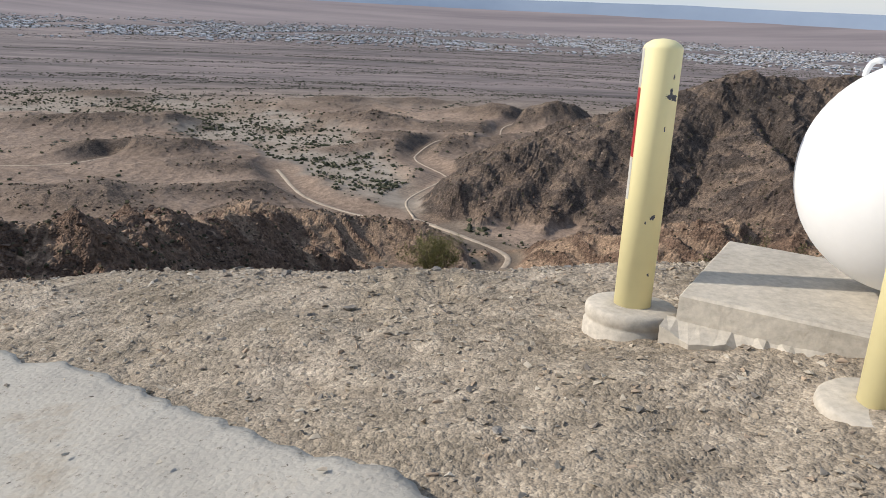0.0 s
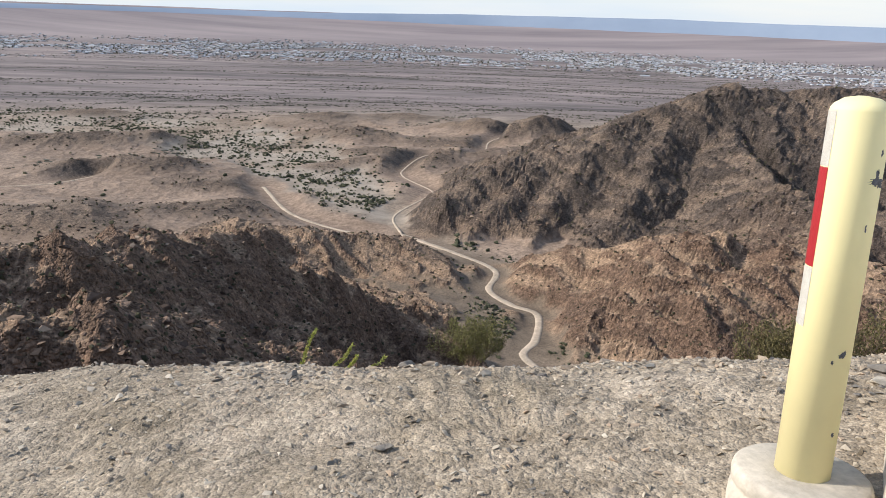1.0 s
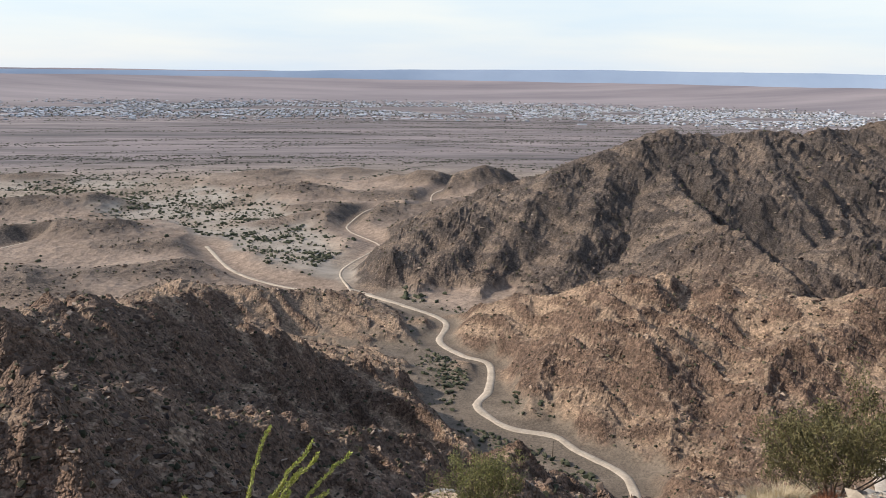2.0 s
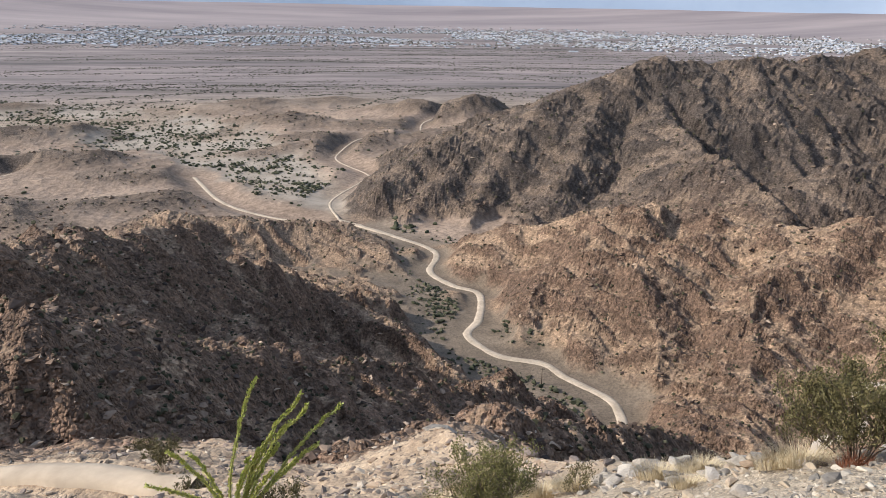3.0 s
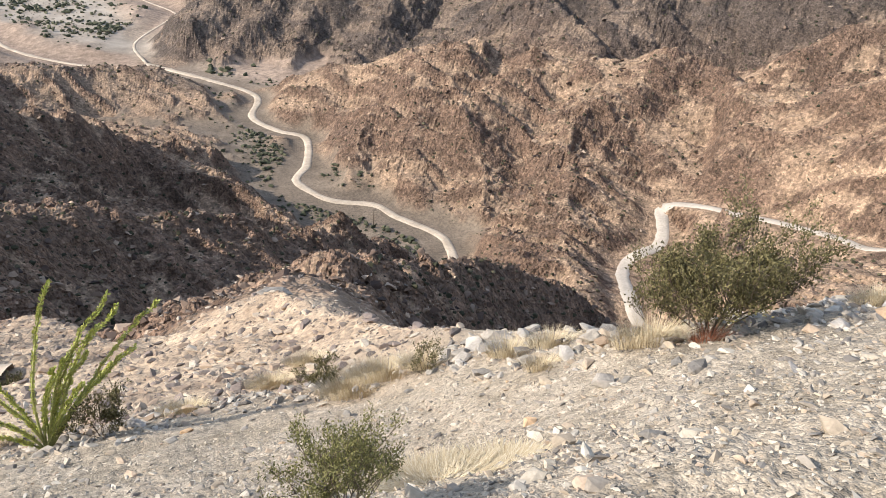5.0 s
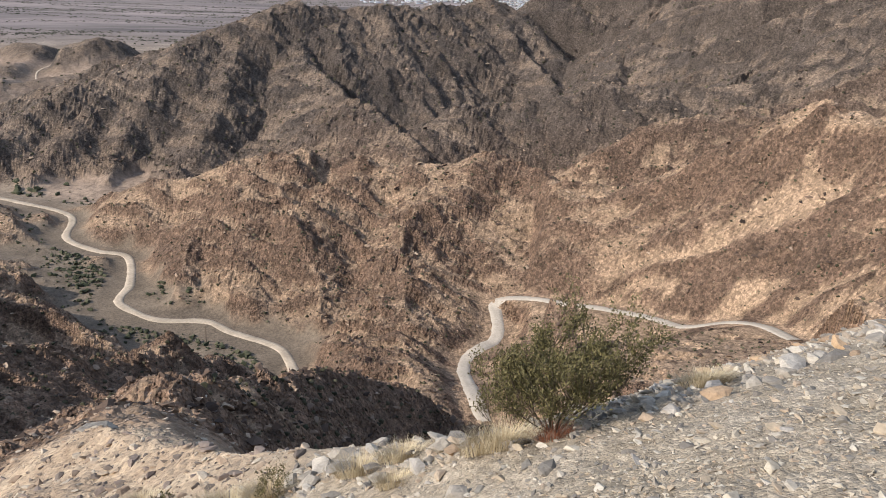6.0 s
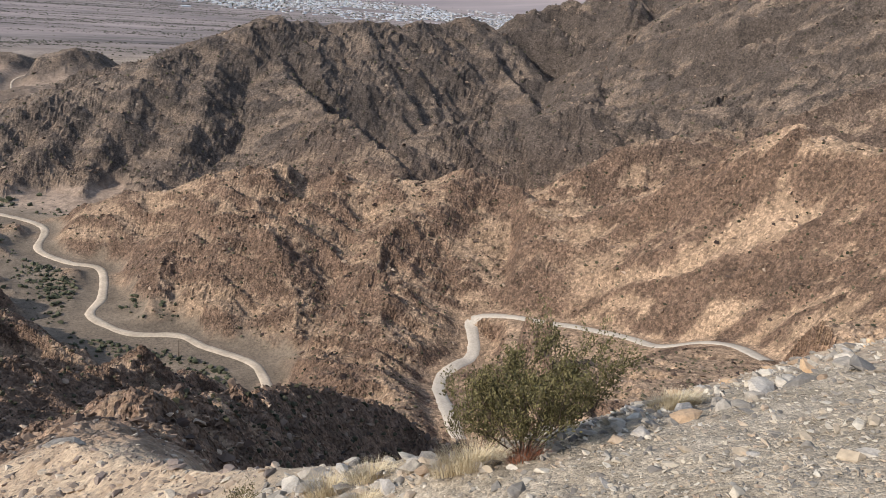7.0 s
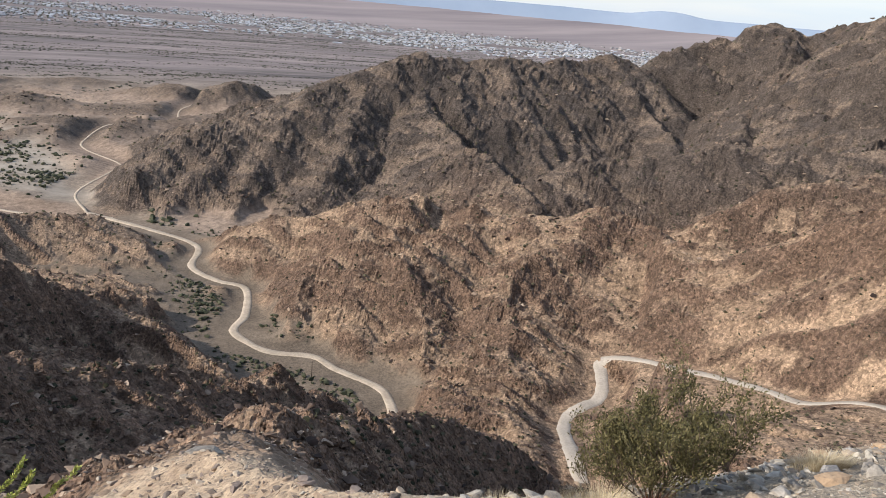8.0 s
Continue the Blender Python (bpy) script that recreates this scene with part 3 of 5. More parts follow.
# ---- the ground: one sheet, finer towards the summit ----
def build_ground():
    az = np.concatenate([np.arange(-38, 70.01, 0.15), np.arange(72, 322, 4.0)])
    rad = np.concatenate([np.arange(0.06, 1.47, 0.055), 1.5 * np.exp(np.arange(0, 2.8, 0.008)), 1.5 * np.exp(np.arange(2.8, 6.83, 0.0056)), np.linspace(1430, 4985, 90)])
    A, R2 = np.meshgrid(np.radians(az), rad, indexing="ij")
    x, y = (R2 * np.sin(A)).ravel(), (4 + R2 * np.cos(A)).ravel()
    z, rocky, road, craggy = height(x, y)
    na, nr = len(az), len(rad)
    i, j = np.meshgrid(np.arange(na), np.arange(nr - 1), indexing="ij")
    i2 = (i + 1) % na
    quads = np.stack([i * nr + j, i * nr + j + 1, i2 * nr + j + 1, i2 * nr + j], -1).reshape(-1, 4)
    me = bpy.data.meshes.new("ground")
    top = len(x)
    co = np.vstack([np.stack([x, y, z], 1), [[0, 4, height_at(0, 4)]]])
    me.vertices.add(len(co))
    me.vertices.foreach_set("co", co.ravel())
    tris = np.stack([np.full(na, top), np.arange(na) * nr, ((np.arange(na) + 1) % na) * nr], 1)
    loops = np.concatenate([quads.ravel(), tris.ravel()])
    me.loops.add(len(loops))
    me.loops.foreach_set("vertex_index", loops.astype(np.int32))
    starts = np.concatenate([np.arange(len(quads)) * 4, len(quads) * 4 + np.arange(na) * 3])
    me.polygons.add(len(starts))
    me.polygons.foreach_set("loop_start", starts.astype(np.int32))
    me.update(calc_edges=True)
    r = np.hypot(x, y - 4)
    gz = z.reshape(na, nr)
    dr = np.gradient(gz, axis=1) / np.gradient(rad)[None, :]
    daz = np.gradient(gz, axis=0) / (np.gradient(np.unwrap(np.radians(az)))[:, None] * rad[None, :])
    steep = np.hypot(dr, daz).ravel()
    stony = smooth(steep + 0.5 * fbm(x, y, 34, 4, 301) + 0.35 * fbm(x, y, 9, 3, 311) + 1.6 * (ribs_at(x, y) - 0.36) - 0.25 * (1 - craggy) + 0.4 * smooth(r, 26, 40) * (1 - smooth(r, 230, 300)) * (1 - smooth(x - 0.28 * y, 45, 75)) + 0.35 * fbm(x, y, 4, 2, 351), 0.54, 0.76)
    pale = (1 - smooth(y + 30 * fbm(x, y, 60, 3, 361), 200, 330)) * smooth(x, 140, 190) * (1 - smooth(r, 320, 370))
    wash = wash_at(x, y)
    stony = stony * (1 - pale) + pale * smooth(0.5 * steep + 0.6 * fbm(x, y, 22, 4, 371) + 1.5 * (ribs_at(x, y) - 0.36) + 0.35 * fbm(x, y, 4, 2, 351), 0.40, 0.80)
    # the last mask lays the painted haze tint over the farthest plain
    for name, v in (("rock", stony), ("hill", rocky), ("plain", smooth(r, 1150, 1700)), ("gravel", 1 - smooth(r + 2.5 * fbm(x, y, 3, 3, 321), 6.5, 11)), ("tan", 1 - smooth(r + 6 * fbm(x, y, 9, 3, 341), 27, 40)), ("bed", 0.8 * smooth(bed_at(x, y), 0.35, 0.8) * (1 - smooth(r, 1150, 1500)) * wash * smooth(y, 560, 640)), ("clay", (1 - wash) * smooth(r, 430, 520) * (1 - smooth(r + 90 * fbm(x, y, 160, 2, 441), 1150, 1350))), ("grey", smooth(r + 60 * fbm(x, y, 120, 2, 331), 430, 600)), ("pale", pale), ("canyon", 1 - smooth(r + 60 * fbm(x, y, 60, 2, 381), 480, 600)), ("haze_pink", smooth(r, 3700, 4300))):
        at = me.attributes.new(name, "FLOAT", "POINT")
        at.data.foreach_set("value", np.append(v, v[0]).astype(np.float32))
    facet = np.concatenate([(rad[quads[:, 0] % nr] > 22), np.zeros(na, bool)])
    me.polygons.foreach_set("use_smooth", ~facet)
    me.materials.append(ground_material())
    ob = new("ground", me)
    tagged(ob, "rocky brown desert mountains dropping to a pale sandy plain", "ground", kind="structure")
    return ob


ground = build_ground()


def build_road(name, label, mat, half):
    pts = curve_points(ROADS[name][0], 2.0 if half > 0.9 else 0.5)
    t = np.gradient(pts[:, :2], axis=0)
    t /= np.linalg.norm(t, axis=1)[:, None] + 1e-9
    nrm = np.stack([-t[:, 1], t[:, 0]], 1)
    verts, faces = [], []
    for k, p in enumerate(pts):
        wide = [half * (1 + 0.34 * gnoise(np.array([k * 0.17]), np.array([half + 9 * e]), 7)[0] + 0.25 * gnoise(np.array([k * 0.61]), np.array([half - 5 * e]), 8)[0]) for e in (0, 1)]
        for q, dz in ((-1.15, -0.35), (-1, 0.05), (-0.3, 0.12), (0.3, 0.12), (1, 0.05), (1.15, -0.35)):
            xy = p[:2] + nrm[k] * q * wide[q > 0]
            verts.append((xy[0], xy[1], p[2] + dz))
        if k:
            o = k * 6
            faces += [(o - 6 + c, o - 5 + c, o + 1 + c, o + c) for c in range(5)]
    ob = mesh_object(name, verts, faces, mat, True)
    tagged(ob, label, "road", kind="structure")


dirt = simple("pale_dirt", (0.455, 0.37, 0.28), 0.95, vary=0.24, scale=0.12, relief=((1.0, 0.05),))
asphalt = simple("sun_bleached_paving", (0.45, 0.39, 0.32), 0.9, vary=0.14, scale=0.15, relief=((6.0, 0.01),))
build_road("dirt_road", "pale sandy dirt road winding along the canyon floor", dirt, 1.95)
build_road("hill_track", "narrow pale dirt track over low brown hills", dirt, 0.95)
build_road("wash_track", "pale sandy track through the desert wash", dirt, 1.7)
build_road("west_track", "pale dirt track among low hills", dirt, 1.1)
build_road("paved_road", "narrow pale paved road cut into the hillside", asphalt, 2.4)
build_road("footpath", "pale trodden footpath below the summit", dirt, 0.45)


# ---- pieces for scattering ----
def hull_variants(count, points, squash=(1, 1, 1), seed=1):
    """Angular low stones or tufts: convex hulls of random points, as (verts, triangles)."""
    rng = random.Random(seed)
    out = []
    for _ in range(count):
        bm = bmesh.new()
        for _ in range(points):
            v = Vector((rng.gauss(0, 1), rng.gauss(0, 1), rng.gauss(0, 1))).normalized() * rng.uniform(0.75, 1.0)
            bm.verts.new((v.x * squash[0], v.y * squash[1], v.z * squash[2]))
        bmesh.ops.convex_hull(bm, input=bm.verts)
        bmesh.ops.delete(bm, geom=[v for v in bm.verts if not v.link_faces], context="VERTS")
        bmesh.ops.triangulate(bm, faces=bm.faces)
        bm.verts.index_update()
        out.append((np.array([v.co[:] for v in bm.verts]), np.array([[v.index for v in f.verts] for f in bm.faces])))
        bm.free()
    return out


def tri_mesh(name, co, tris, mat, smooth_shade=False):
    me = bpy.data.meshes.new(name)
    me.vertices.add(len(co))
    me.vertices.foreach_set("co", np.ascontiguousarray(co, np.float32).ravel())
    me.loops.add(tris.size)
    me.loops.foreach_set("vertex_index", np.ascontiguousarray(tris, np.int32).ravel())
    me.polygons.add(len(tris))
    me.polygons.foreach_set("loop_start", np.arange(len(tris), dtype=np.int32) * tris.shape[1])
    me.update(calc_edges=True)
    me.polygons.foreach_set("use_smooth", [smooth_shade] * len(tris))
    me.materials.append(mat)
    return new(name, me)


def scatter(name, variants, place, size, mat, seed=1, tilt=0.5, label="", category="", sink=0.25):
    """Many loose pieces in one mesh: each a variant, turned, tilted and scaled (sizes: n or n x 3)."""
    rng = np.random.default_rng(seed)
    size = np.broadcast_to(np.asarray(size, float).reshape(len(place), -1), (len(place), 3))
    pick = rng.integers(0, len(variants), len(place))
    cos, tris, base = [], [], 0
    for k, (v, f) in enumerate(variants):
        idx = np.nonzero(pick == k)[0]
        if not len(idx):
            continue
        a, b = rng.uniform(0, 2 * np.pi, len(idx)), rng.normal(0, tilt, len(idx))
        ca, sa, cb, sb = np.cos(a), np.sin(a), np.cos(b), np.sin(b)
        w = v[None] * size[idx][:, None, :]
        x, y, z = w[..., 0], w[..., 1], w[..., 2]
        y, z = y * cb[:, None] - z * sb[:, None], y * sb[:, None] + z * cb[:, None]
        x, y = x * ca[:, None] - y * sa[:, None], x * sa[:, None] + y * ca[:, None]
        p = np.stack([x, y, z], -1) + place[idx][:, None, :]
        p[..., 2] += (size[idx][:, 2] * (1 - 2 * sink))[:, None] * 0.5
        cos.append(p.reshape(-1, 3))
        tris.append((f[None] + (np.arange(len(idx)) * len(v))[:, None, None] + base).reshape(-1, 3))
        base += len(idx) * len(v)
    ob = tri_mesh(name, np.vstack(cos), np.vstack(tris), mat)
    tagged(ob, label, category, kind="stuff")
    return ob


def on_land(x, y, drop=0.0):
    h = height(x, y)
    return np.stack([x, y, h[0] - drop], 1), h


def part(name, bm, mat, parent=None, label="", smooth_shade=True):
    me = bpy.data.meshes.new(name)
    bm.to_mesh(me)
    bm.free()
    me.polygons.foreach_set("use_smooth", [smooth_shade] * len(me.polygons))
    me.materials.append(mat)
    ob = new(name, me)
    if parent:
        ob.parent = parent
    if label:
        ob["label"] = label
    return ob


def lathe(bm, profile, seg=40, m=Matrix()):
    """A turned form from (radius, height) pairs, closed at both ends."""
    rings = []
    for r, z in profile:
        rings.append([bm.verts.new(m @ Vector((r * math.cos(2 * math.pi * k / seg), r * math.sin(2 * math.pi * k / seg), z))) for k in range(seg)])
    for lo, hi in zip(rings[:-1], rings[1:]):
        for k in range(seg):
            bm.faces.new((lo[k], lo[(k + 1) % seg], hi[(k + 1) % seg], hi[k]))
    bm.faces.new(rings[-1])
    bm.faces.new(rings[0][::-1])
    return bm


def tube(bm, pts, radii, seg=6):
    """A tapered tube along points."""
    rings = []
    for i, p in enumerate(pts):
        d = (Vector(pts[min(i + 1, len(pts) - 1)]) - Vector(pts[max(i - 1, 0)])).normalized()
        u = d.orthogonal().normalized()
        w = d.cross(u)
        rings.append([bm.verts.new(Vector(p) + radii[i] * (math.cos(2 * math.pi * k / seg) * u + math.sin(2 * math.pi * k / seg) * w)) for k in range(seg)])
    for lo, hi in zip(rings[:-1], rings[1:]):
        for k in range(seg):
            bm.faces.new((lo[k], lo[(k + 1) % seg], hi[(k + 1) % seg], hi[k]))
    bm.faces.new(rings[-1])
    bm.faces.new(rings[0][::-1])


def leaf(bm, at, way, length, width, side):
    """A small folded leaf of two faces."""
    way = way.normalized()
    across = way.cross(side)
    across = (across.normalized() if across.length > 1e-4 else way.orthogonal()) * width * 0.5
    fold = way.cross(across).normalized() * width * 0.2
    a, c = bm.verts.new(at), bm.verts.new(at + way * length)
    m = at + way * length * 0.5
    b1, b2 = bm.verts.new(m + across + fold), bm.verts.new(m - across + fold)
    bm.faces.new((a, b1, c))
    bm.faces.new((a, c, b2))


# ---- things on the summit ----
concrete = simple("weathered_concrete", (0.50, 0.45, 0.375), 0.92, vary=0.14, scale=3.0, relief=((14.0, 0.006), (90.0, 0.0015)))
yellow = simple("pale_yellow_paint", (0.86, 0.77, 0.43), 0.55, vary=0.02, scale=1.5, relief=((25.0, 0.0005),), grain=0.02)
tank_white = simple("white_tank_paint", (0.82, 0.82, 0.82), 0.45, vary=0.015, scale=2.0, relief=((8.0, 0.0004),), grain=0.015)
bare = simple("bare_dark_primer", (0.10, 0.10, 0.11), 0.7, vary=0.3, scale=60.0)
red_tape = simple("red_reflective_tape", (0.34, 0.025, 0.03), 0.4, vary=0.1, scale=30.0)
white_tape = simple("grey_white_reflective_tape", (0.50, 0.48, 0.43), 0.4, vary=0.1, scale=30.0)


def wrap_patch(bm, r, a0, a1, z0, z1, ragged=0.0, seed=0):
    """A thin sheet wrapped on a post between two angles and heights."""
    rng = random.Random(seed)
    nu, nv = 8, 6
    grid = []
    for i in range(nu + 1):
        row = []
        for j in range(nv + 1):
            u, v = i / nu, j / nv
            edge = ragged * (1 if i in (0, nu) or j in (0, nv) else 0)
            a = a0 + (a1 - a0) * u + rng.uniform(-1, 1) * edge * (a1 - a0)
            z = z0 + (z1 - z0) * v + rng.uniform(-1, 1) * edge * (z1 - z0)
            row.append(bm.verts.new((r * math.cos(a), r * math.sin(a), z)))
        grid.append(row)
    for i in range(nu):
        for j in range(nv):
            bm.faces.new((grid[i][j], grid[i + 1][j], grid[i + 1][j + 1], grid[i][j + 1]))
    return bm


def bollard(x, y, z, label):
    e = new("bollard")
    e.location = (x, y, z)
    bm = lathe(bmesh.new(), [(0.225, -0.35), (0.236, -0.06), (0.238, 0.0), (0.235, 0.085), (0.225, 0.10), (0.223, 0.112), (0.231, 0.122), (0.233, 0.15), (0.228, 0.17), (0.215, 0.181), (0.10, 0.184)], 56)
    part("concrete_base", bm, concrete, e, "round cast concrete footing in two steps")
    bm = lathe(bmesh.new(), [(0.092, 0.17), (0.092, 1.432), (0.09, 1.442), (0.08, 1.456), (0.052, 1.474), (0.012, 1.481)], 48)
    post = part("post", bm, yellow, e)
    # reflective tape down the outer side, red between two pale lengths
    for z0, z1, mat, lab in ((0.72, 0.922, white_tape, "pale reflective tape"), (0.925, 1.252, red_tape, "red reflective tape"), (1.255, 1.432, white_tape, "pale reflective tape")):
        part("tape", wrap_patch(bmesh.new(), 0.0932, radians(128), radians(196), z0, z1), mat, post, lab)
    # chips in the paint
    for a, w, z0, hgt, sd in ((-58, 19, 1.22, 0.011, 1), (-64, 5, 1.238, 0.016, 2), (-48, 9, 1.209, 0.008, 8), (-76, 6, 0.645, 0.008, 3), (-70, 3, 0.652, 0.007, 9), (-60, 2.5, 1.31, 0.01, 4), (-72, 2, 1.07, 0.008, 5), (-95, 2, 0.62, 0.006, 6), (-66, 3, 0.36, 0.006, 7)):
        part("paint_chip", wrap_patch(bmesh.new(), 0.0926, radians(a - w), radians(a + w), z0 - hgt, z0 + hgt, 0.28, sd), bare, post, "dark chip where paint has flaked")
    tagged(e, label, "bollard", group="bollards beside the tank")
    return e


first = bollard(0.967, 3.71, -0.174, "pale yellow steel bollard with chipped paint on a round concrete base")
first.rotation_euler = (radians(-4.0), radians(0.8), 0)          # it leans back a little
second = copy_thing(first, pose(1.66, 2.63, -0.10, 0, 0, 25))

# tank pad: a cast slab, its mortar bed broken out along the front
PAD = Matrix.Translation((1.118, 3.465, 0)) @ Matrix.Rotation(radians(-30.0), 4, "Z")


def slab(bm, w, d, z0, z1, bevel, m, cuts=14, rough=0.0, seed=0):
    """A slab with a bevelled, slightly uneven rim."""
    rng = random.Random(seed)
    rim = []
    for i in range(cuts):
        rim.append((w * i / cuts, 0))
    for i in range(cuts):
        rim.append((w, d * i / cuts))
    for i in range(cuts):
        rim.append((w - w * i / cuts, d))
    for i in range(cuts):
        rim.append((0, d - d * i / cuts))
    rings = []
    for inset, z in ((0.0, z0), (0.0, z1 - bevel), (bevel, z1)):
        ring = []
        for x, y in rim:
            jx, jy = rng.uniform(-rough, rough), rng.uniform(-rough, rough)
            ring.append(bm.verts.new(m @ Vector((x + (inset if x < w / 2 else -inset) + jx, y + (inset if y < d / 2 else -inset) + jy, z))))
        rings.append(ring)
    n = len(rim)
    for lo, hi in zip(rings[:-1], rings[1:]):
        for k in range(n):
            bm.faces.new((lo[k], lo[(k + 1) % n], hi[(k + 1) % n], hi[k]))
    bm.faces.new(rings[-1])
    bm.faces.new(rings[0][::-1])
    return bm


pad = new("concrete_pad")
part("slab", slab(bmesh.new(), 3.0, 1.08, -0.05, 0.17, 0.012, PAD, 16, 0.002, 3), concrete, pad, smooth_shade=False)
mort = bmesh.new()
rng = random.Random(8)
lo_r, hi_r, bt_r = [], [], []
for i in range(60):
    u = -0.05 + 3.0 * i / 59
    out = 0.10 + 0.07 * noise.noise(Vector((u * 3.1, 0.3, 0))) + 0.025 * rng.random()
    top = PAD @ Vector((u, 0.02, 0.045 + 0.02 * noise.noise(Vector((u * 4, 9, 0)))))
    lip = PAD @ Vector((u, -out, -0.015 + 0.045 * rng.random()))
    low = PAD @ Vector((u, -out * 0.6, -0.30))
    hi_r.append(mort.verts.new(top)), lo_r.append(mort.verts.new(lip)), bt_r.append(mort.verts.new(low))
for i in range(59):
    mort.faces.new((hi_r[i], lo_r[i], lo_r[i + 1], hi_r[i + 1]))
    mort.faces.new((lo_r[i], bt_r[i], bt_r[i + 1], lo_r[i + 1]))
part("mortar_bed", mort, concrete, pad, "crumbling mortar spilled along the pad's foot", False)
tagged(pad, "grey cast concrete pad with a crumbling mortar edge on gravel", "concrete pad")

# the white tank lies along the pad; a domed end faces the open ground
TANK = Matrix.Translation((1.10, 3.46, 0)) @ Matrix.Rotation(radians(-26.0), 4, "Z") @ Matrix.Translation((0.92, 0.52, 0.755)) @ Matrix.Rotation(radians(90), 4, "Y")
R_T = 0.535
tank = new("gas_tank")
prof = [(0.005, -R_T)] + [(R_T * math.sin(a), -R_T * math.cos(a)) for a in np.radians(np.arange(5, 91, 5))] + [(R_T * 1.004, 0.012), (R_T * 1.004, 0.03), (R_T, 0.04), (R_T, 1.5)] + \
       [(R_T * math.cos(a), 1.5 + R_T * math.sin(a)) for a in np.radians(np.arange(5, 86, 5))] + [(0.005, 1.5 + R_T)]
part("shell", lathe(bmesh.new(), prof, 64, TANK), tank_white, tank)
for along_t in (-0.27, 1.77):
    lug = bmesh.new()
    arch = [TANK @ Vector((-(0.43 + 0.075 * math.sin(math.pi * k / 10)), 0.0, along_t + 0.045 * math.cos(math.pi * k / 10))) for k in range(11)]
    tube(lug, arch, [0.014] * 11, 8)
    part("lifting_lug", lug, tank_white, tank, "white welded lifting lug")
for along_t in (0.25, 1.25):
    saddle = bmesh.new()
    outer = []
    for sgn in (-1, 1):
        ring = []
        for k in range(13):
            a = radians(-50 + 100 * k / 12)
            ring.append(saddle.verts.new(TANK @ Vector((R_T * math.cos(a), R_T * math.sin(a), along_t + sgn * 0.05))))
        for k in range(12, -1, -1):
            a = radians(-50 + 100 * k / 12)
            ring.append(saddle.verts.new(TANK @ Vector((0.59, R_T * math.sin(a), along_t + sgn * 0.05))))
        outer.append(ring)
    for k in range(26):
        saddle.faces.new((outer[0][k], outer[0][(k + 1) % 26], outer[1][(k + 1) % 26], outer[1][k]))
    for ring in outer:
        saddle.faces.new(ring)
    part("saddle", saddle, tank_white, tank, smooth_shade=False)
tagged(tank, "white painted steel gas tank with domed end on concrete pad", "gas tank")

# the trodden slab of rough concrete where the walk starts
ap = bmesh.new()
edge = [(-5.2, 5.0), (-3.6, 4.6), (-2.51, 4.08), (-1.99, 3.82), (-1.47, 3.45), (-1.01, 3.04), (-0.64, 2.71), (-0.34, 2.52), (-0.07, 2.36), (0.2, 2.05), (0.45, 1.7), (0.6, 1.2), (0.7, 0.2), (0.75, -2.5), (-5.2, -2.5)]
fine_edge = []
for (x0, y0), (x1, y1) in zip(edge, edge[1:] + edge[:1]):
    steps = max(2, int(math.hypot(x1 - x0, y1 - y0) / 0.06))
    for k in range(steps):
        x, y = x0 + (x1 - x0) * k / steps, y0 + (y1 - y0) * k / steps
        wob = 0.07 * noise.noise(Vector((x * 3, y * 3, 0))) + 0.03 * noise.noise(Vector((x * 11, y * 11, 4)))
        fine_edge.append((x + wob, y + wob))
zs = height(np.array([p[0] for p in fine_edge]), np.array([p[1] for p in fine_edge]), False)[0]
cx, cy = -1.4, 0.6
rings = []
for f in (1.0, 0.985, 0.95, 0.85, 0.7, 0.5, 0.25):
    xs = np.array([cx + (p[0] - cx) * f for p in fine_edge])
    ys = np.array([cy + (p[1] - cy) * f for p in fine_edge])
    hz = height(xs, ys, False)[0] + (-0.06 if f == 1.0 else 0.045 if f == 0.985 else 0.062) + 0.012 * fbm(xs, ys, 0.5, 3, 9)
    rings.append([ap.verts.new((x, y, z)) for x, y, z in zip(xs, ys, hz)])
n_e = len(fine_edge)
for lo, hi in zip(rings[:-1], rings[1:]):
    for k in range(n_e):
        ap.faces.new((lo[k], lo[(k + 1) % n_e], hi[(k + 1) % n_e], hi[k]))
ap.faces.new(rings[-1])
pale, n_, l_, b_ = material("pale_dusty_concrete", 0.95)
p_ = n_.new("ShaderNodeNewGeometry").outputs["Position"]
c_ = ramp_noise(n_, l_, p_, 2.2, (0.37, 0.345, 0.30), (0.445, 0.415, 0.36), (0.35, 0.65), 8)
c_ = mix(n_, l_, 1.0, c_, ramp_noise(n_, l_, p_, 1.1, (1.0, 1.0, 1.0), (0.66, 0.60, 0.52), (0.55, 0.70), 9, 0.7), "MULTIPLY")
c_ = mix(n_, l_, 1.0, c_, ramp_noise(n_, l_, p_, 28.0, (0.45, 0.43, 0.4), (1.0, 1.0, 1.0), (0.30, 0.40), 5, 0.7), "MULTIPLY")
l_.new(c_, b_.inputs["Base Color"])
bump_noise(n_, l_, b_, p_, ((6.0, 0.006), (60.0, 0.004), (-30.0, 0.004)))
tagged(part("pavement", ap, pale), "pale dusty concrete apron with a ragged gravel edge", "pavement", kind="structure")

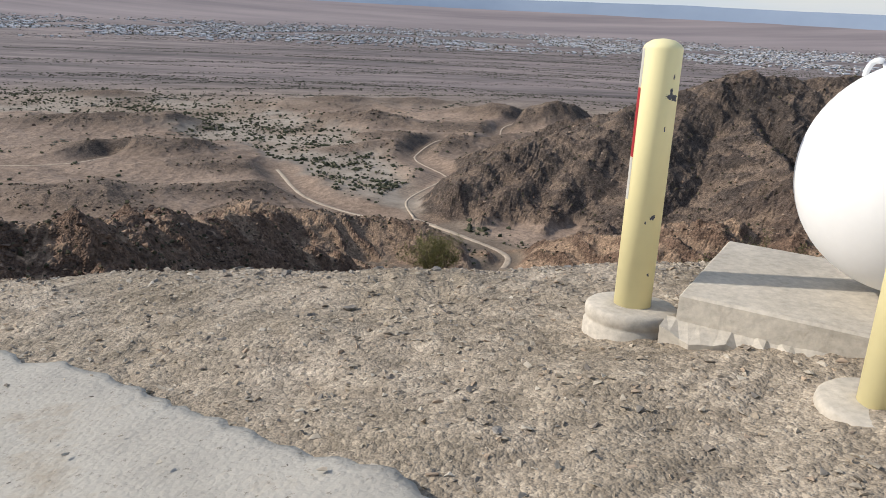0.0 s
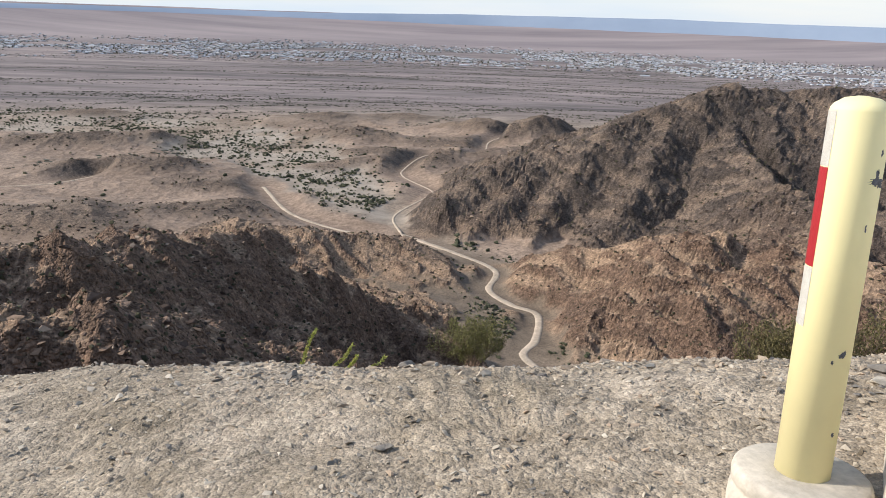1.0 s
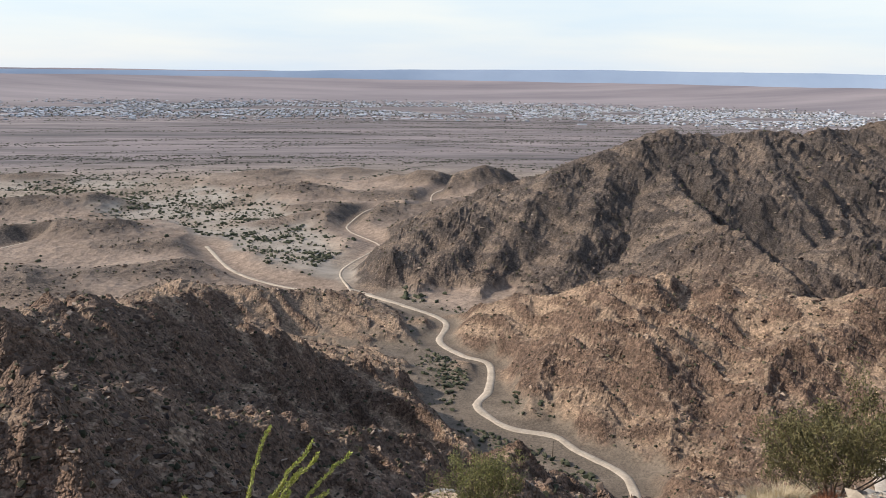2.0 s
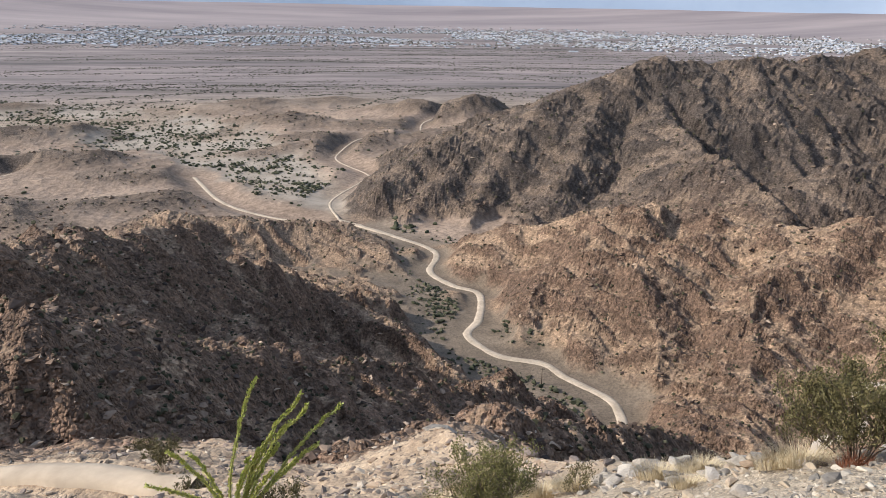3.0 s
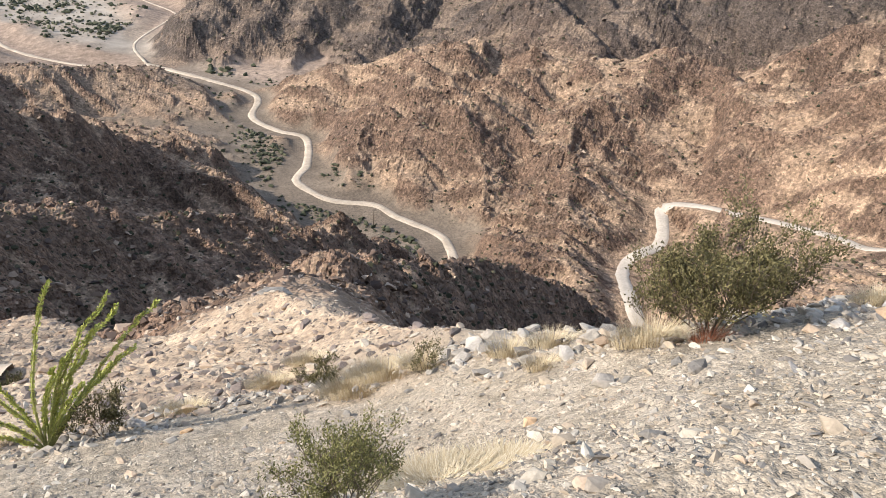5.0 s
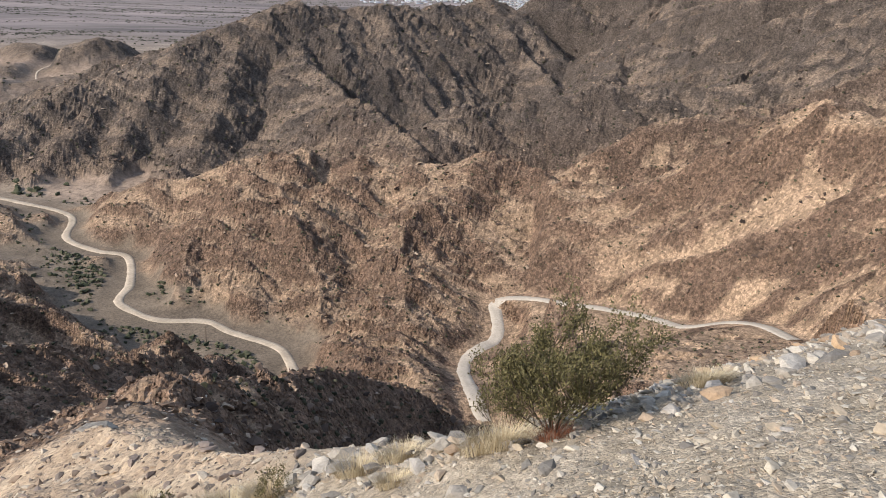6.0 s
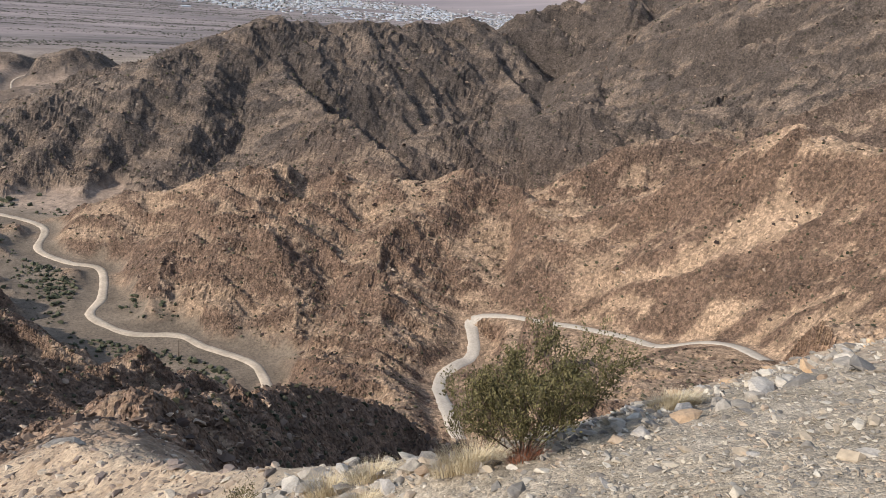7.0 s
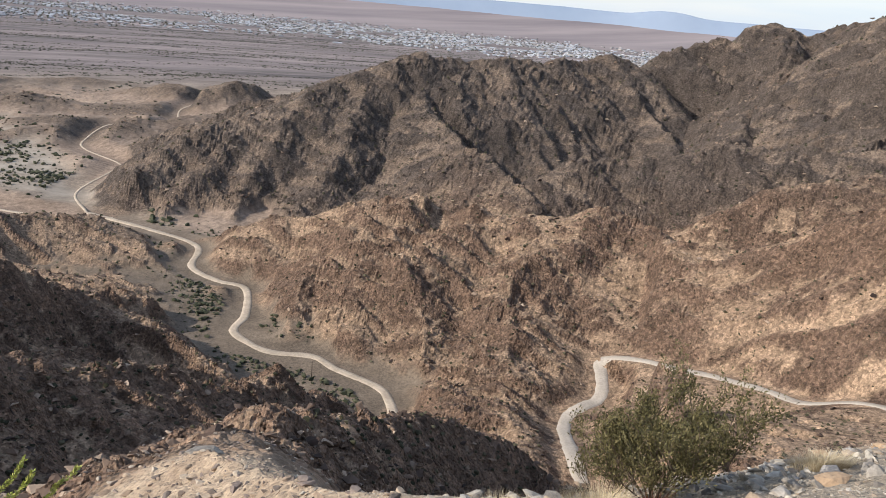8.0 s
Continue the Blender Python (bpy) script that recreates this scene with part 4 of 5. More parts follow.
# ---- stones ----
STONES = hull_variants(14, 13, (1, 0.8, 0.6), 3)
GRAINS = hull_variants(8, 8, (1, 0.85, 0.6), 5)
stone_mat = islands("mixed_grey_stones", [(0.0, (0.20, 0.18, 0.155)), (0.15, (0.42, 0.36, 0.28)), (0.4, (0.35, 0.285, 0.21)), (0.6, (0.47, 0.415, 0.335)), (0.76, (0.27, 0.23, 0.185)), (0.88, (0.40, 0.305, 0.22))], 0.9, ((30.0, 0.004),))
slope_mat = islands("tan_slope_stones", [(0.0, (0.16, 0.13, 0.11)), (0.3, (0.40, 0.31, 0.225)), (0.5, (0.29, 0.215, 0.155)), (0.7, (0.44, 0.37, 0.29)), (0.85, (0.23, 0.18, 0.15))], 0.9, ((14.0, 0.01),))
grey_mat = islands("grey_rubble", [(0.0, (0.17, 0.15, 0.13)), (0.2, (0.36, 0.32, 0.265)), (0.42, (0.28, 0.243, 0.2)), (0.62, (0.46, 0.41, 0.34)), (0.8, (0.36, 0.285, 0.21))], 0.9, ((25.0, 0.004),))
rng = np.random.default_rng(11)


def fan(n, r0, r1, a0, a1, power=1.0):
    """Random places in a fan round the summit, denser near it with a higher power."""
    r = r0 * (r1 / r0) ** (rng.random(n) ** power)
    a = np.radians(rng.uniform(a0, a1, n))
    return r * np.sin(a), 4 + r * np.cos(a)


def clear(x, y):
    """Keep gravel off the apron, the pad and the footings."""
    keep = y > np.interp(x, [-6, -3.6, -2.51, -1.47, -0.64, -0.07, 0.45, 0.75], [5.2, 4.6, 4.08, 3.45, 2.71, 2.36, 1.7, -3]) - 0.05
    u = (x - 1.118) * 0.866 - (y - 3.465) * 0.5
    v = (x - 1.118) * 0.5 + (y - 3.465) * 0.866
    keep &= ~((u > -0.03) & (v > -0.02) & (v < 1.14))
    for bx, by in ((0.967, 3.71), (1.66, 2.63)):
        keep &= np.hypot(x - bx, y - by) > 0.26
    return keep


gx, gy = rng.uniform(-5, 5.5, 20000), rng.uniform(1.6, 6.6, 20000)
fx, fy = fan(19000, 1.6, 9.5, -45, 84, 0.6)
gx, gy = np.concatenate([gx, fx]), np.concatenate([gy, fy])
k = clear(gx, gy) | (rng.random(len(gx)) < 0.035)
k &= clear(gx, np.maximum(gy, 4.7))
place, _ = on_land(gx[k], gy[k], -0.0)
place[:, 2] += np.where(clear(gx[k], gy[k]), 0, 0.055)
size = 0.005 + 0.022 * rng.random(len(place)) ** 3.2
scatter("gravel", GRAINS, place, np.stack([size * 1.3, size, size * 0.8], 1), stone_mat, 21, 0.4, "loose grey and tan gravel on the summit", "gravel")
gx, gy = fan(4500, 1.8, 26, -44, 78, 0.7)
k = clear(gx, gy)
place, _ = on_land(gx[k], gy[k])
dist = np.hypot(place[:, 0], place[:, 1] - 4)
size = (0.007 + 0.07 * rng.random(len(place)) ** 7) * (0.8 + 0.035 * np.clip(dist, 2, 26))
scatter("stones", STONES, place, np.stack([size * 1.35, size, size * 0.75], 1), stone_mat, 22, 0.35, "scattered grey and tan stones on the summit slope", "stones")
gx, gy = fan(16000, 8, 80, -44, 45, 0.9)
place, _ = on_land(gx, gy)
size = (0.02 + 0.12 * rng.random(len(place)) ** 5.0) * (0.8 + np.hypot(gx, gy) / 60)
scatter("slope_stones", STONES, place, np.stack([size * 1.3, size, size * 0.8], 1), slope_mat, 23, 0.4, "tan and brown stones strewn down the slope", "stones")

gx, gy = rng.uniform(-2.6, 7.5, 3200), 5.2 + 4.6 * rng.random(3200) ** 0.8
place, _ = on_land(gx, gy)
size = 0.008 + 0.04 * rng.random(len(place)) ** 4
scatter("rubble", STONES, place, np.stack([size * 1.35, size, size * 0.7], 1), grey_mat, 24, 0.4, "broken grey and buff rubble on the gravel slope", "rubble")

# rocks along the lip that can be told apart
rock_mats = [simple("grey_rock", (0.26, 0.238, 0.208), 0.9, vary=0.35, scale=5.0, relief=((9.0, 0.03), (50.0, 0.004)), by_object=0.4),
             simple("pale_rock", (0.38, 0.35, 0.31), 0.9, vary=0.3, scale=5.0, relief=((9.0, 0.03), (50.0, 0.004)), by_object=0.25),
             simple("tan_rock", (0.42, 0.30, 0.195), 0.9, vary=0.25, scale=5.0, relief=((9.0, 0.03), (50.0, 0.004)), by_object=0.25)]
rock_meshes = []
for m_i, mt in enumerate(rock_mats):
    for v, f in hull_variants(7, 18, (1, 0.75, 0.6), 40 + m_i):
        me = bpy.data.meshes.new("rock")
        me.from_pydata([tuple(c) for c in v], [], [tuple(int(q) for q in t) for t in f])
        me.materials.append(mt)
        rock_meshes.append(me)
ROCK_WORDS = [("rough grey angular rock on the gravel lip", "rocks along the lip"), ("pale grey broken rock on the gravel lip", "rocks along the lip"), ("tan weathered rock on the gravel lip", "rocks along the lip")]


def rock(x, y, size, kind, seed, label="", flat=0.75, turn=None, sink=0.2):
    r = random.Random(seed)
    ob = new("rock", rock_meshes[kind * 7 + r.randrange(7)])
    sx, sy, sz = size * r.uniform(0.9, 1.3), size * r.uniform(0.75, 1.05), size * flat * r.uniform(0.8, 1.15)
    z = height_at(x, y) + sz * (0.55 - sink)
    ob.matrix_world = Matrix.Translation((x, y, z)) @ Euler((r.uniform(-0.25, 0.25), r.uniform(-0.25, 0.25), r.uniform(0, 6.3) if turn is None else turn)).to_matrix().to_4x4() @ Matrix.Diagonal((sx, sy, sz, 1))
    tagged(ob, label or ROCK_WORDS[kind][0], "rock", ROCK_WORDS[kind][1])
    return ob


for args in ((4.31, 7.59, 0.15, 2, 1, "rounded orange tan boulder among grey rocks on the lip", 0.62), (6.49, 7.96, 0.125, 2, 2, "upright tan boulder on the lip", 1.0),
             (5.35, 7.65, 0.26, 1, 3, "long pale split rock on the lip", 0.38), (6.25, 7.36, 0.24, 0, 4, "broad grey slab of rock on the lip", 0.5), (6.75, 7.75, 0.2, 0, 5, "", 0.6),
             (2.76, 8.60, 0.11, 2, 6, "pinkish tan rock beside dry grass", 0.7), (2.67, 8.74, 0.12, 2, 7, "brown tan rock on the lip", 0.75), (3.79, 8.10, 0.15, 1, 8, "", 0.6),
             (3.95, 7.95, 0.10, 0, 9, "", 0.7), (3.78, 7.58, 0.12, 1, 10, "", 0.8), (4.62, 7.35, 0.10, 0, 11, "", 0.8), (4.75, 7.6, 0.12, 0, 12, "", 0.8), (3.3, 7.95, 0.13, 0, 13, "", 0.6),
             (3.25, 5.76, 0.085, 1, 14, "flat pale stone half sunk in gravel", 0.35), (3.14, 6.28, 0.05, 1, 15, "", 0.7), (2.59, 6.77, 0.07, 1, 16, "", 0.5), (2.46, 7.35, 0.10, 0, 17, "", 0.5),
             (2.30, 10.7, 0.22, 1, 18, "pale rock in a pile on the slope", 0.8), (2.12, 10.55, 0.17, 0, 19, "", 0.8), (2.5, 10.5, 0.18, 0, 20, "", 0.8), (2.38, 10.3, 0.15, 1, 21, "", 0.7), (2.0, 10.2, 0.12, 1, 22, "", 0.7),
             (-0.55, 4.45, 0.045, 0, 23, "small dark stone on gravel", 0.8), (0.24, 2.63, 0.04, 1, 24, "small pale stone on gravel", 0.5), (1.4, 23.5, 0.5, 0, 25, "grey boulder on the near ridge", 0.6),
             (5.7, 7.55, 0.16, 0, 26, "", 0.6), (5.95, 7.8, 0.15, 1, 27, "", 0.6), (4.05, 7.7, 0.09, 0, 28, "", 0.7), (5.0, 7.5, 0.11, 0, 29, "", 0.8)):
    rock(*args)
r = random.Random(5)
for i in range(130):
    u = r.random()
    # the lip runs from the rock pile to the boulders, thinning towards the walked gravel
    x = 1.9 + 7.6 * u ** 0.9
    y_lip = 9.9 - 1.15 * (x - 1.9) if x < 3.0 else 8.75 + 0.05 * (x - 3) - 0.012 * (x - 6) ** 2
    y = y_lip - abs(r.gauss(0, 0.7)) + 0.15
    rock(x, y, 0.028 + 0.10 * r.random() ** 2.4, r.choice([0, 0, 0, 1, 1, 2]), 100 + i)
for i in range(36):
    rock(r.uniform(-3.5, 2.2), r.uniform(7.4, 12.5), 0.03 + 0.08 * r.random() ** 2.5, r.choice([0, 0, 1, 2, 2]), 400 + i)


# a broken band of grey rocks where the gravel gives way to the tan slope
BAND = curve_points([(-2.6, 11.3, 0), (-1.4, 12.2, 0), (-0.2, 12.7, 0), (0.86, 12.3, 0), (1.67, 11.3, 0), (2.3, 10.7, 0), (2.55, 9.6, 0), (2.9, 8.7, 0)], 0.1)
for i in range(100):
    p = BAND[r.randrange(len(BAND))]
    rock(p[0] + r.gauss(0, 0.28), p[1] - abs(r.gauss(0, 0.5)) + 0.2, 0.035 + 0.13 * r.random() ** 2.2, r.choice([0, 0, 0, 1, 1]), 600 + i)


# and the smaller pieces of both, past counting
pick = BAND[rng.integers(0, len(BAND), 900)]
gx = np.concatenate([pick[:, 0] + rng.normal(0, 0.3, 900), rng.uniform(2.6, 9.0, 420)])
gy = np.concatenate([pick[:, 1] - np.abs(rng.normal(0, 0.5, 900)) + 0.25, 8.7 - np.abs(rng.normal(0, 0.4, 420))])
place, _ = on_land(gx, gy)
size = 0.018 + 0.07 * rng.random(len(place)) ** 3
scatter("lip_stones", STONES, place, np.stack([size * 1.35, size, size * 0.75], 1), grey_mat, 25, 0.5, "broken grey stones packed along the rocky lip", "stones")


# ---- plants ----
creosote_leaf = islands("olive_leaves", [(0.0, (0.058, 0.053, 0.021)), (0.5, (0.105, 0.093, 0.036)), (1.0, (0.18, 0.15, 0.07))], 0.6)
young_leaf = islands("fresh_olive_leaves", [(0.0, (0.085, 0.085, 0.027)), (0.5, (0.145, 0.137, 0.045)), (1.0, (0.24, 0.215, 0.085))], 0.6)
oco_leaf = islands("yellow_green_leaves", [(0.0, (0.26, 0.31, 0.06)), (0.5, (0.42, 0.44, 0.11)), (1.0, (0.60, 0.56, 0.20))], 0.6)
twig = simple("grey_brown_twigs", (0.13, 0.10, 0.075), 0.9, vary=0.3, scale=20.0)
cane = simple("yellow_green_canes", (0.33, 0.34, 0.12), 0.85, vary=0.35, scale=14.0)
straw = islands("dry_straw", [(0.0, (0.38, 0.295, 0.175)), (0.5, (0.50, 0.41, 0.27)), (1.0, (0.60, 0.52, 0.38))], 0.8)
rust = islands("rust_red_twigs", [(0.0, (0.16, 0.06, 0.035)), (1.0, (0.32, 0.13, 0.07))], 0.9)


def creosote(x, y, width, tall, stems, leaves, seed, label, category="bush", leaf_size=0.03, mat=None):
    """An open, many-stemmed bush: thin rising branches that fork, with small leaves in loose sprays towards the tips."""
    r = random.Random(seed)
    e = new("creosote_bush")
    z0 = height_at(x, y) - 0.03
    e.location = (x, y, z0)
    wood, foliage = bmesh.new(), bmesh.new()
    sprays = []

    def grow(p, way, length, radius, depth):
        pts, radii = [p], [radius]
        for i in range(4):
            way = (way + Vector((r.uniform(-.22, .22), r.uniform(-.22, .22), r.uniform(-.02, .16)))).normalized()
            p = p + way * length / 4
            pts.append(p), radii.append(radius * (1 - 0.16 * (i + 1)))
            if depth and i >= 1:
                for _ in range(2 if depth > 1 else 1):
                    side = Vector((r.uniform(-1, 1), r.uniform(-1, 1), r.uniform(-0.1, 0.6))).normalized()
                    grow(p, (way * 0.8 + side * 0.75).normalized(), length * r.uniform(0.4, 0.62), radius * 0.55, depth - 1)
            if depth == 0 or i >= 2:
                sprays.append((p, way, depth))
        tube(wood, pts, radii, 5 if depth else 4)
    for i in range(stems):
        a = 2 * math.pi * (i + r.random() * 0.7) / stems
        lean = r.uniform(0.15, 0.95) * (width / tall) * 0.75
        way = Vector((math.cos(a) * lean, math.sin(a) * lean, 1)).normalized()
        grow(Vector((math.cos(a), math.sin(a), 0)) * 0.03 * width, way, tall * r.uniform(0.55, 0.92), 0.011 * tall, 2)
    per = max(1, leaves // max(1, len(sprays)))
    for p, way, d in sprays:
        for _ in range(per + r.randrange(2)):
            off = Vector((r.gauss(0, 1), r.gauss(0, 1), r.gauss(0, 1))) * tall * 0.035
            w = (way + Vector((r.uniform(-1, 1), r.uniform(-1, 1), r.uniform(-0.6, 1)))).normalized()
            leaf(foliage, p + off, w, leaf_size * r.uniform(0.7, 1.4), leaf_size * 0.55, Vector((r.uniform(-1, 1), r.uniform(-1, 1), r.uniform(-1, 1))))
    part("wood", wood, twig, e)
    part("foliage", foliage, mat or creosote_leaf, e, smooth_shade=False)
    tagged(e, label, category)
    return e


creosote(3.31, 8.30, 1.22, 0.80, 16, 19000, 3, "large olive green creosote bush on the rocky lip", leaf_size=0.025)
creosote(-0.06, 6.12, 0.30, 0.33, 13, 11000, 5, "small olive green creosote bush on the gravel", leaf_size=0.0105, mat=young_leaf)
creosote(-1.75, 11.75, 0.8, 0.55, 8, 2600, 9, "low green shrub beside the ocotillo", leaf_size=0.03)
creosote(0.84, 12.13, 0.6, 0.35, 8, 2000, 11, "low olive shrub on the slope", leaf_size=0.03)
creosote(-6.4, 22.9, 1.2, 0.8, 7, 1400, 12, "low olive shrub beside the footpath", leaf_size=0.06)
creosote(-9.5, 31.0, 1.3, 0.9, 7, 1200, 13, "low olive shrub beside the footpath", leaf_size=0.07)
creosote(-5.2, 21.0, 1.0, 0.6, 7, 1000, 14, "low olive shrub on the slope", leaf_size=0.06)
creosote(1.75, 10.6, 0.5, 0.3, 7, 900, 15, "low dull green shrub among stones", leaf_size=0.022)
creosote(3.3, 8.9, 0.8, 0.5, 7, 700, 16, "sparse twiggy shrub behind the lip", leaf_size=0.03)


def ocotillo(x, y):
    """Whip-like canes from one base, each clothed in short leaves."""
    r = random.Random(4)
    e = new("ocotillo")
    z0 = height_at(x, y) - 0.04
    e.location = (x, y, z0)
    # tip offsets east, north and up, with a bow
    canes = [(0.40, 0.05, 2.12, -0.30), (0.88, 0.10, 1.88, -0.10), (0.92, 0.2, 1.66, -0.05), (1.36, 0.10, 1.72, 0.22), (0.34, 0.0, 1.20, -0.10),
             (-0.90, -0.25, 0.92, 0.25), (-0.68, -0.15, 1.30, 0.10), (-0.55, 0.2, 1.05, 0.12), (0.55, -0.2, 1.0, 0.0), (0.75, 0.3, 0.85, 0.1), (0.15, 0.3, 0.9, 0.0), (0.6, 0.0, 1.25, 0.05), (-1.05, -0.1, 0.55, 0.25), (0.7, 0.1, 1.5, -0.1), (1.05, 0.0, 1.25, 0.1)]
    for dx, dy, dz, bow in canes:
        bm, lv = bmesh.new(), bmesh.new()
        pts, radii = [], []
        for i in range(15):
            t = i / 14
            sag = bow * math.sin(math.pi * t) * 0.5
            wob = 0.02 * math.sin(7 * t + dx * 9)
            pts.append(Vector((dx * t ** 1.15 + sag * 0.8 + wob + 0.03 * r.uniform(-1, 1) * t, dy * t, dz * (t + 0.10 * math.sin(math.pi * t)) + 0.0)))
            radii.append(0.018 * (1 - 0.65 * t))
        tube(bm, pts, radii, 6)
        for i in range(380):
            t = r.uniform(0.12, 1.0) ** 0.8
            k = min(13, int(t * 14))
            p = pts[k].lerp(pts[k + 1], t * 14 - k if k < 14 else 0)
            way = (pts[k + 1] - pts[k]).normalized()
            out = Vector((r.gauss(0, 1), r.gauss(0, 1), r.gauss(0, 1))).normalized()
            leaf(lv, p + out * 0.012, out * 0.75 + way * 1.0, r.uniform(0.026, 0.046), 0.024, way)
        c = part("cane", bm, cane, e)
        part("foliage", lv, oco_leaf, c, "yellow-green leaves clothing the cane", False)
    tagged(e, "tall ocotillo with whip-like yellow-green canes on the stony slope", "ocotillo")


ocotillo(-2.3, 11.55)


def grass(x, y, radius, tall, blades, seed, label, mat=None, name="dry_grass", lie=1.0):
    """A tuft of thin dry blades that lean outwards."""
    r = random.Random(seed)
    bm = bmesh.new()
    z0 = height_at(x, y)
    for _ in range(blades):
        a, q = r.uniform(0, 2 * math.pi), radius * math.sqrt(r.random())
        p = Vector((x + q * math.cos(a), y + q * math.sin(a), 0))
        p.z = z0 - 0.01 + (-0.62 * (p.y - y) if y > 6 else 0)
        h = tall * r.uniform(0.5, 1.1)
        lean = Vector((math.cos(a), math.sin(a), 0)) * h * lie * (0.25 + 0.5 * q / radius) + Vector((r.gauss(0, .15), r.gauss(0, .15), 0)) * h * lie
        side = Vector((-math.sin(a), math.cos(a), 0)) * r.uniform(0.0008, 0.0018) * (1 + 1.5 * radius)
        m = p + lean * 0.35 + Vector((0, 0, h * 0.6))
        t = p + lean + Vector((0, 0, h))
        v = [bm.verts.new(p - side), bm.verts.new(p + side), bm.verts.new(m + side * 0.7), bm.verts.new(m - side * 0.7), bm.verts.new(t)]
        bm.faces.new(v[:4])
        bm.faces.new((v[3], v[2], v[4]))
    tagged(part(name, bm, mat or straw, None, "", False), label, "grass")


grass(2.82, 8.30, 0.20, 0.22, 900, 1, "golden dry grass tuft under the large bush")
grass(2.70, 8.42, 0.16, 0.18, 600, 2, "golden dry grass tuft under the large bush")
grass(3.1, 8.05, 0.16, 0.14, 350, 3, "rust red dead twigs under the large bush", rust, "dead_shrub")
grass(5.0, 8.25, 0.22, 0.17, 1500, 4, "rounded straw yellow bush on the rocky lip")
grass(0.42, 6.45, 0.33, 0.04, 3200, 5, "flattened dry straw grass on gravel", lie=3.5)
grass(0.75, 6.50, 0.30, 0.035, 2600, 6, "flattened dry straw grass on gravel", lie=3.5)
for i, (x, y, rad, h) in enumerate(((2.31, 9.8, 0.22, 0.2), (2.6, 9.5, 0.2, 0.18), (1.5, 11.35, 0.5, 0.22), (1.05, 11.2, 0.4, 0.2), (1.8, 10.9, 0.25, 0.2), (-4.6, 12.6, 0.3, 0.2), (-5.5, 13.3, 0.4, 0.25),
                                    (-0.9, 12.4, 0.3, 0.15), (2.2, 8.9, 0.15, 0.15), (1.0, 14.2, 0.4, 0.2), (-3.1, 12.3, 0.25, 0.2), (0.3, 13.4, 0.35, 0.2))):
    grass(x, y, rad, h, int(4200 * rad), 20 + i, "dry straw coloured grass tuft among stones")

# two scraps of litter
bm = bmesh.new()
scrap = [bm.verts.new((x, y, z)) for x, y, z in ((0, 0, 0), (0.07, 0.01, 0.012), (0.075, 0.05, 0.02), (0.01, 0.045, 0.03))]
top_s = [bm.verts.new(v.co + Vector((0.004, 0, 0.018))) for v in scrap]
bm.faces.new(scrap[::-1]), bm.faces.new(top_s)
for k in range(4):
    bm.faces.new((scrap[k], scrap[(k + 1) % 4], top_s[(k + 1) % 4], top_s[k]))
lit = part("paper_scrap", bm, simple("white_paper", (0.75, 0.75, 0.74), 0.8, vary=0.05), None, "", False)
lit.location = (-1.30, 6.72, height_at(-1.30, 6.72) + 0.01)
tagged(lit, "crumpled white scrap of litter on gravel", "litter")


# ---- utility poles in the canyon ----
pole_wood = simple("dark_pole_wood", (0.11, 0.085, 0.065), 0.9, vary=0.2, scale=3.0)


def utility_pole(x, y, tall):
    e = new("utility_pole")
    e.location = (x, y, height_at(x, y) - 0.4)
    part("post", lathe(bmesh.new(), [(0.20, 0), (0.17, tall * 0.5), (0.13, tall), (0.02, tall + 0.05)], 12), pole_wood, e)
    bm = bmesh.new()
    tube(bm, [(-1.1, 0.16, tall - 0.6), (1.1, 0.16, tall - 0.6)], [0.08, 0.08], 6)
    part("crossarm", bm, pole_wood, e)
    tagged(e, "dark wooden utility pole standing on the canyon slope", "utility pole", "utility poles in the canyon")


utility_pole(140.2, 235.8, 9.5)
utility_pole(70.9, 296.8, 8.0)

# ---- shrubs and boulders over the mountains ----
TUFT = hull_variants(8, 10, (1, 0.9, 0.75), 7)
shrub_mat = islands("desert_shrubs", [(0.0, (0.028, 0.029, 0.017)), (0.35, (0.05, 0.048, 0.027)), (0.7, (0.075, 0.068, 0.04)), (1.0, (0.12, 0.105, 0.065))], 0.95)
green_mat = islands("wash_trees", [(0.0, (0.035, 0.04, 0.023)), (0.5, (0.06, 0.064, 0.037)), (1.0, (0.10, 0.098, 0.06))], 0.95)
# scrub_mat is paler and greyer, distance haze mixed into the scrub's colour
scrub_mat = islands("hazed_scrub", [(0.0, (0.06, 0.06, 0.045)), (0.5, (0.09, 0.088, 0.066)), (1.0, (0.13, 0.122, 0.095))], 0.95)
boulder_mat = islands("varnished_boulders", [(0.0, (0.045, 0.033, 0.028)), (0.4, (0.11, 0.075, 0.057)), (0.75, (0.22, 0.152, 0.108)), (1.0, (0.40, 0.305, 0.225))], 0.95, ((1.0, 0.2),))
rng = np.random.default_rng(31)
x, y = fan(34000, 45, 1150, -38, 70, 0.7)
place, (z, rocky, road, craggy) = on_land(x, y)
keep = (road < 0.3) & (rocky > 0.35)
place = place[keep][:26000]
dist = np.hypot(place[:, 0], place[:, 1])
size = (0.25 + 1.3 * rng.random(len(place)) ** 3.2) * (0.6 + dist / 700)
scatter("boulders", GRAINS, place, np.stack([size * 1.25, size, size * 0.9], 1), boulder_mat, 32, 0.5, "dark brown boulders strewn over the mountain sides", "boulders", 0.3)
x, y = fan(46000, 70, 1100, -38, 70, 0.7)
place, (z, rocky, road, craggy) = on_land(x, y)
keep = (road < 0.3) & (rocky > 0.35)
place = place[keep][:21000]
dist = np.hypot(place[:, 0], place[:, 1])
size = (0.28 + 0.85 * rng.random(len(place)) ** 2.6) * (0.5 + dist / 620)
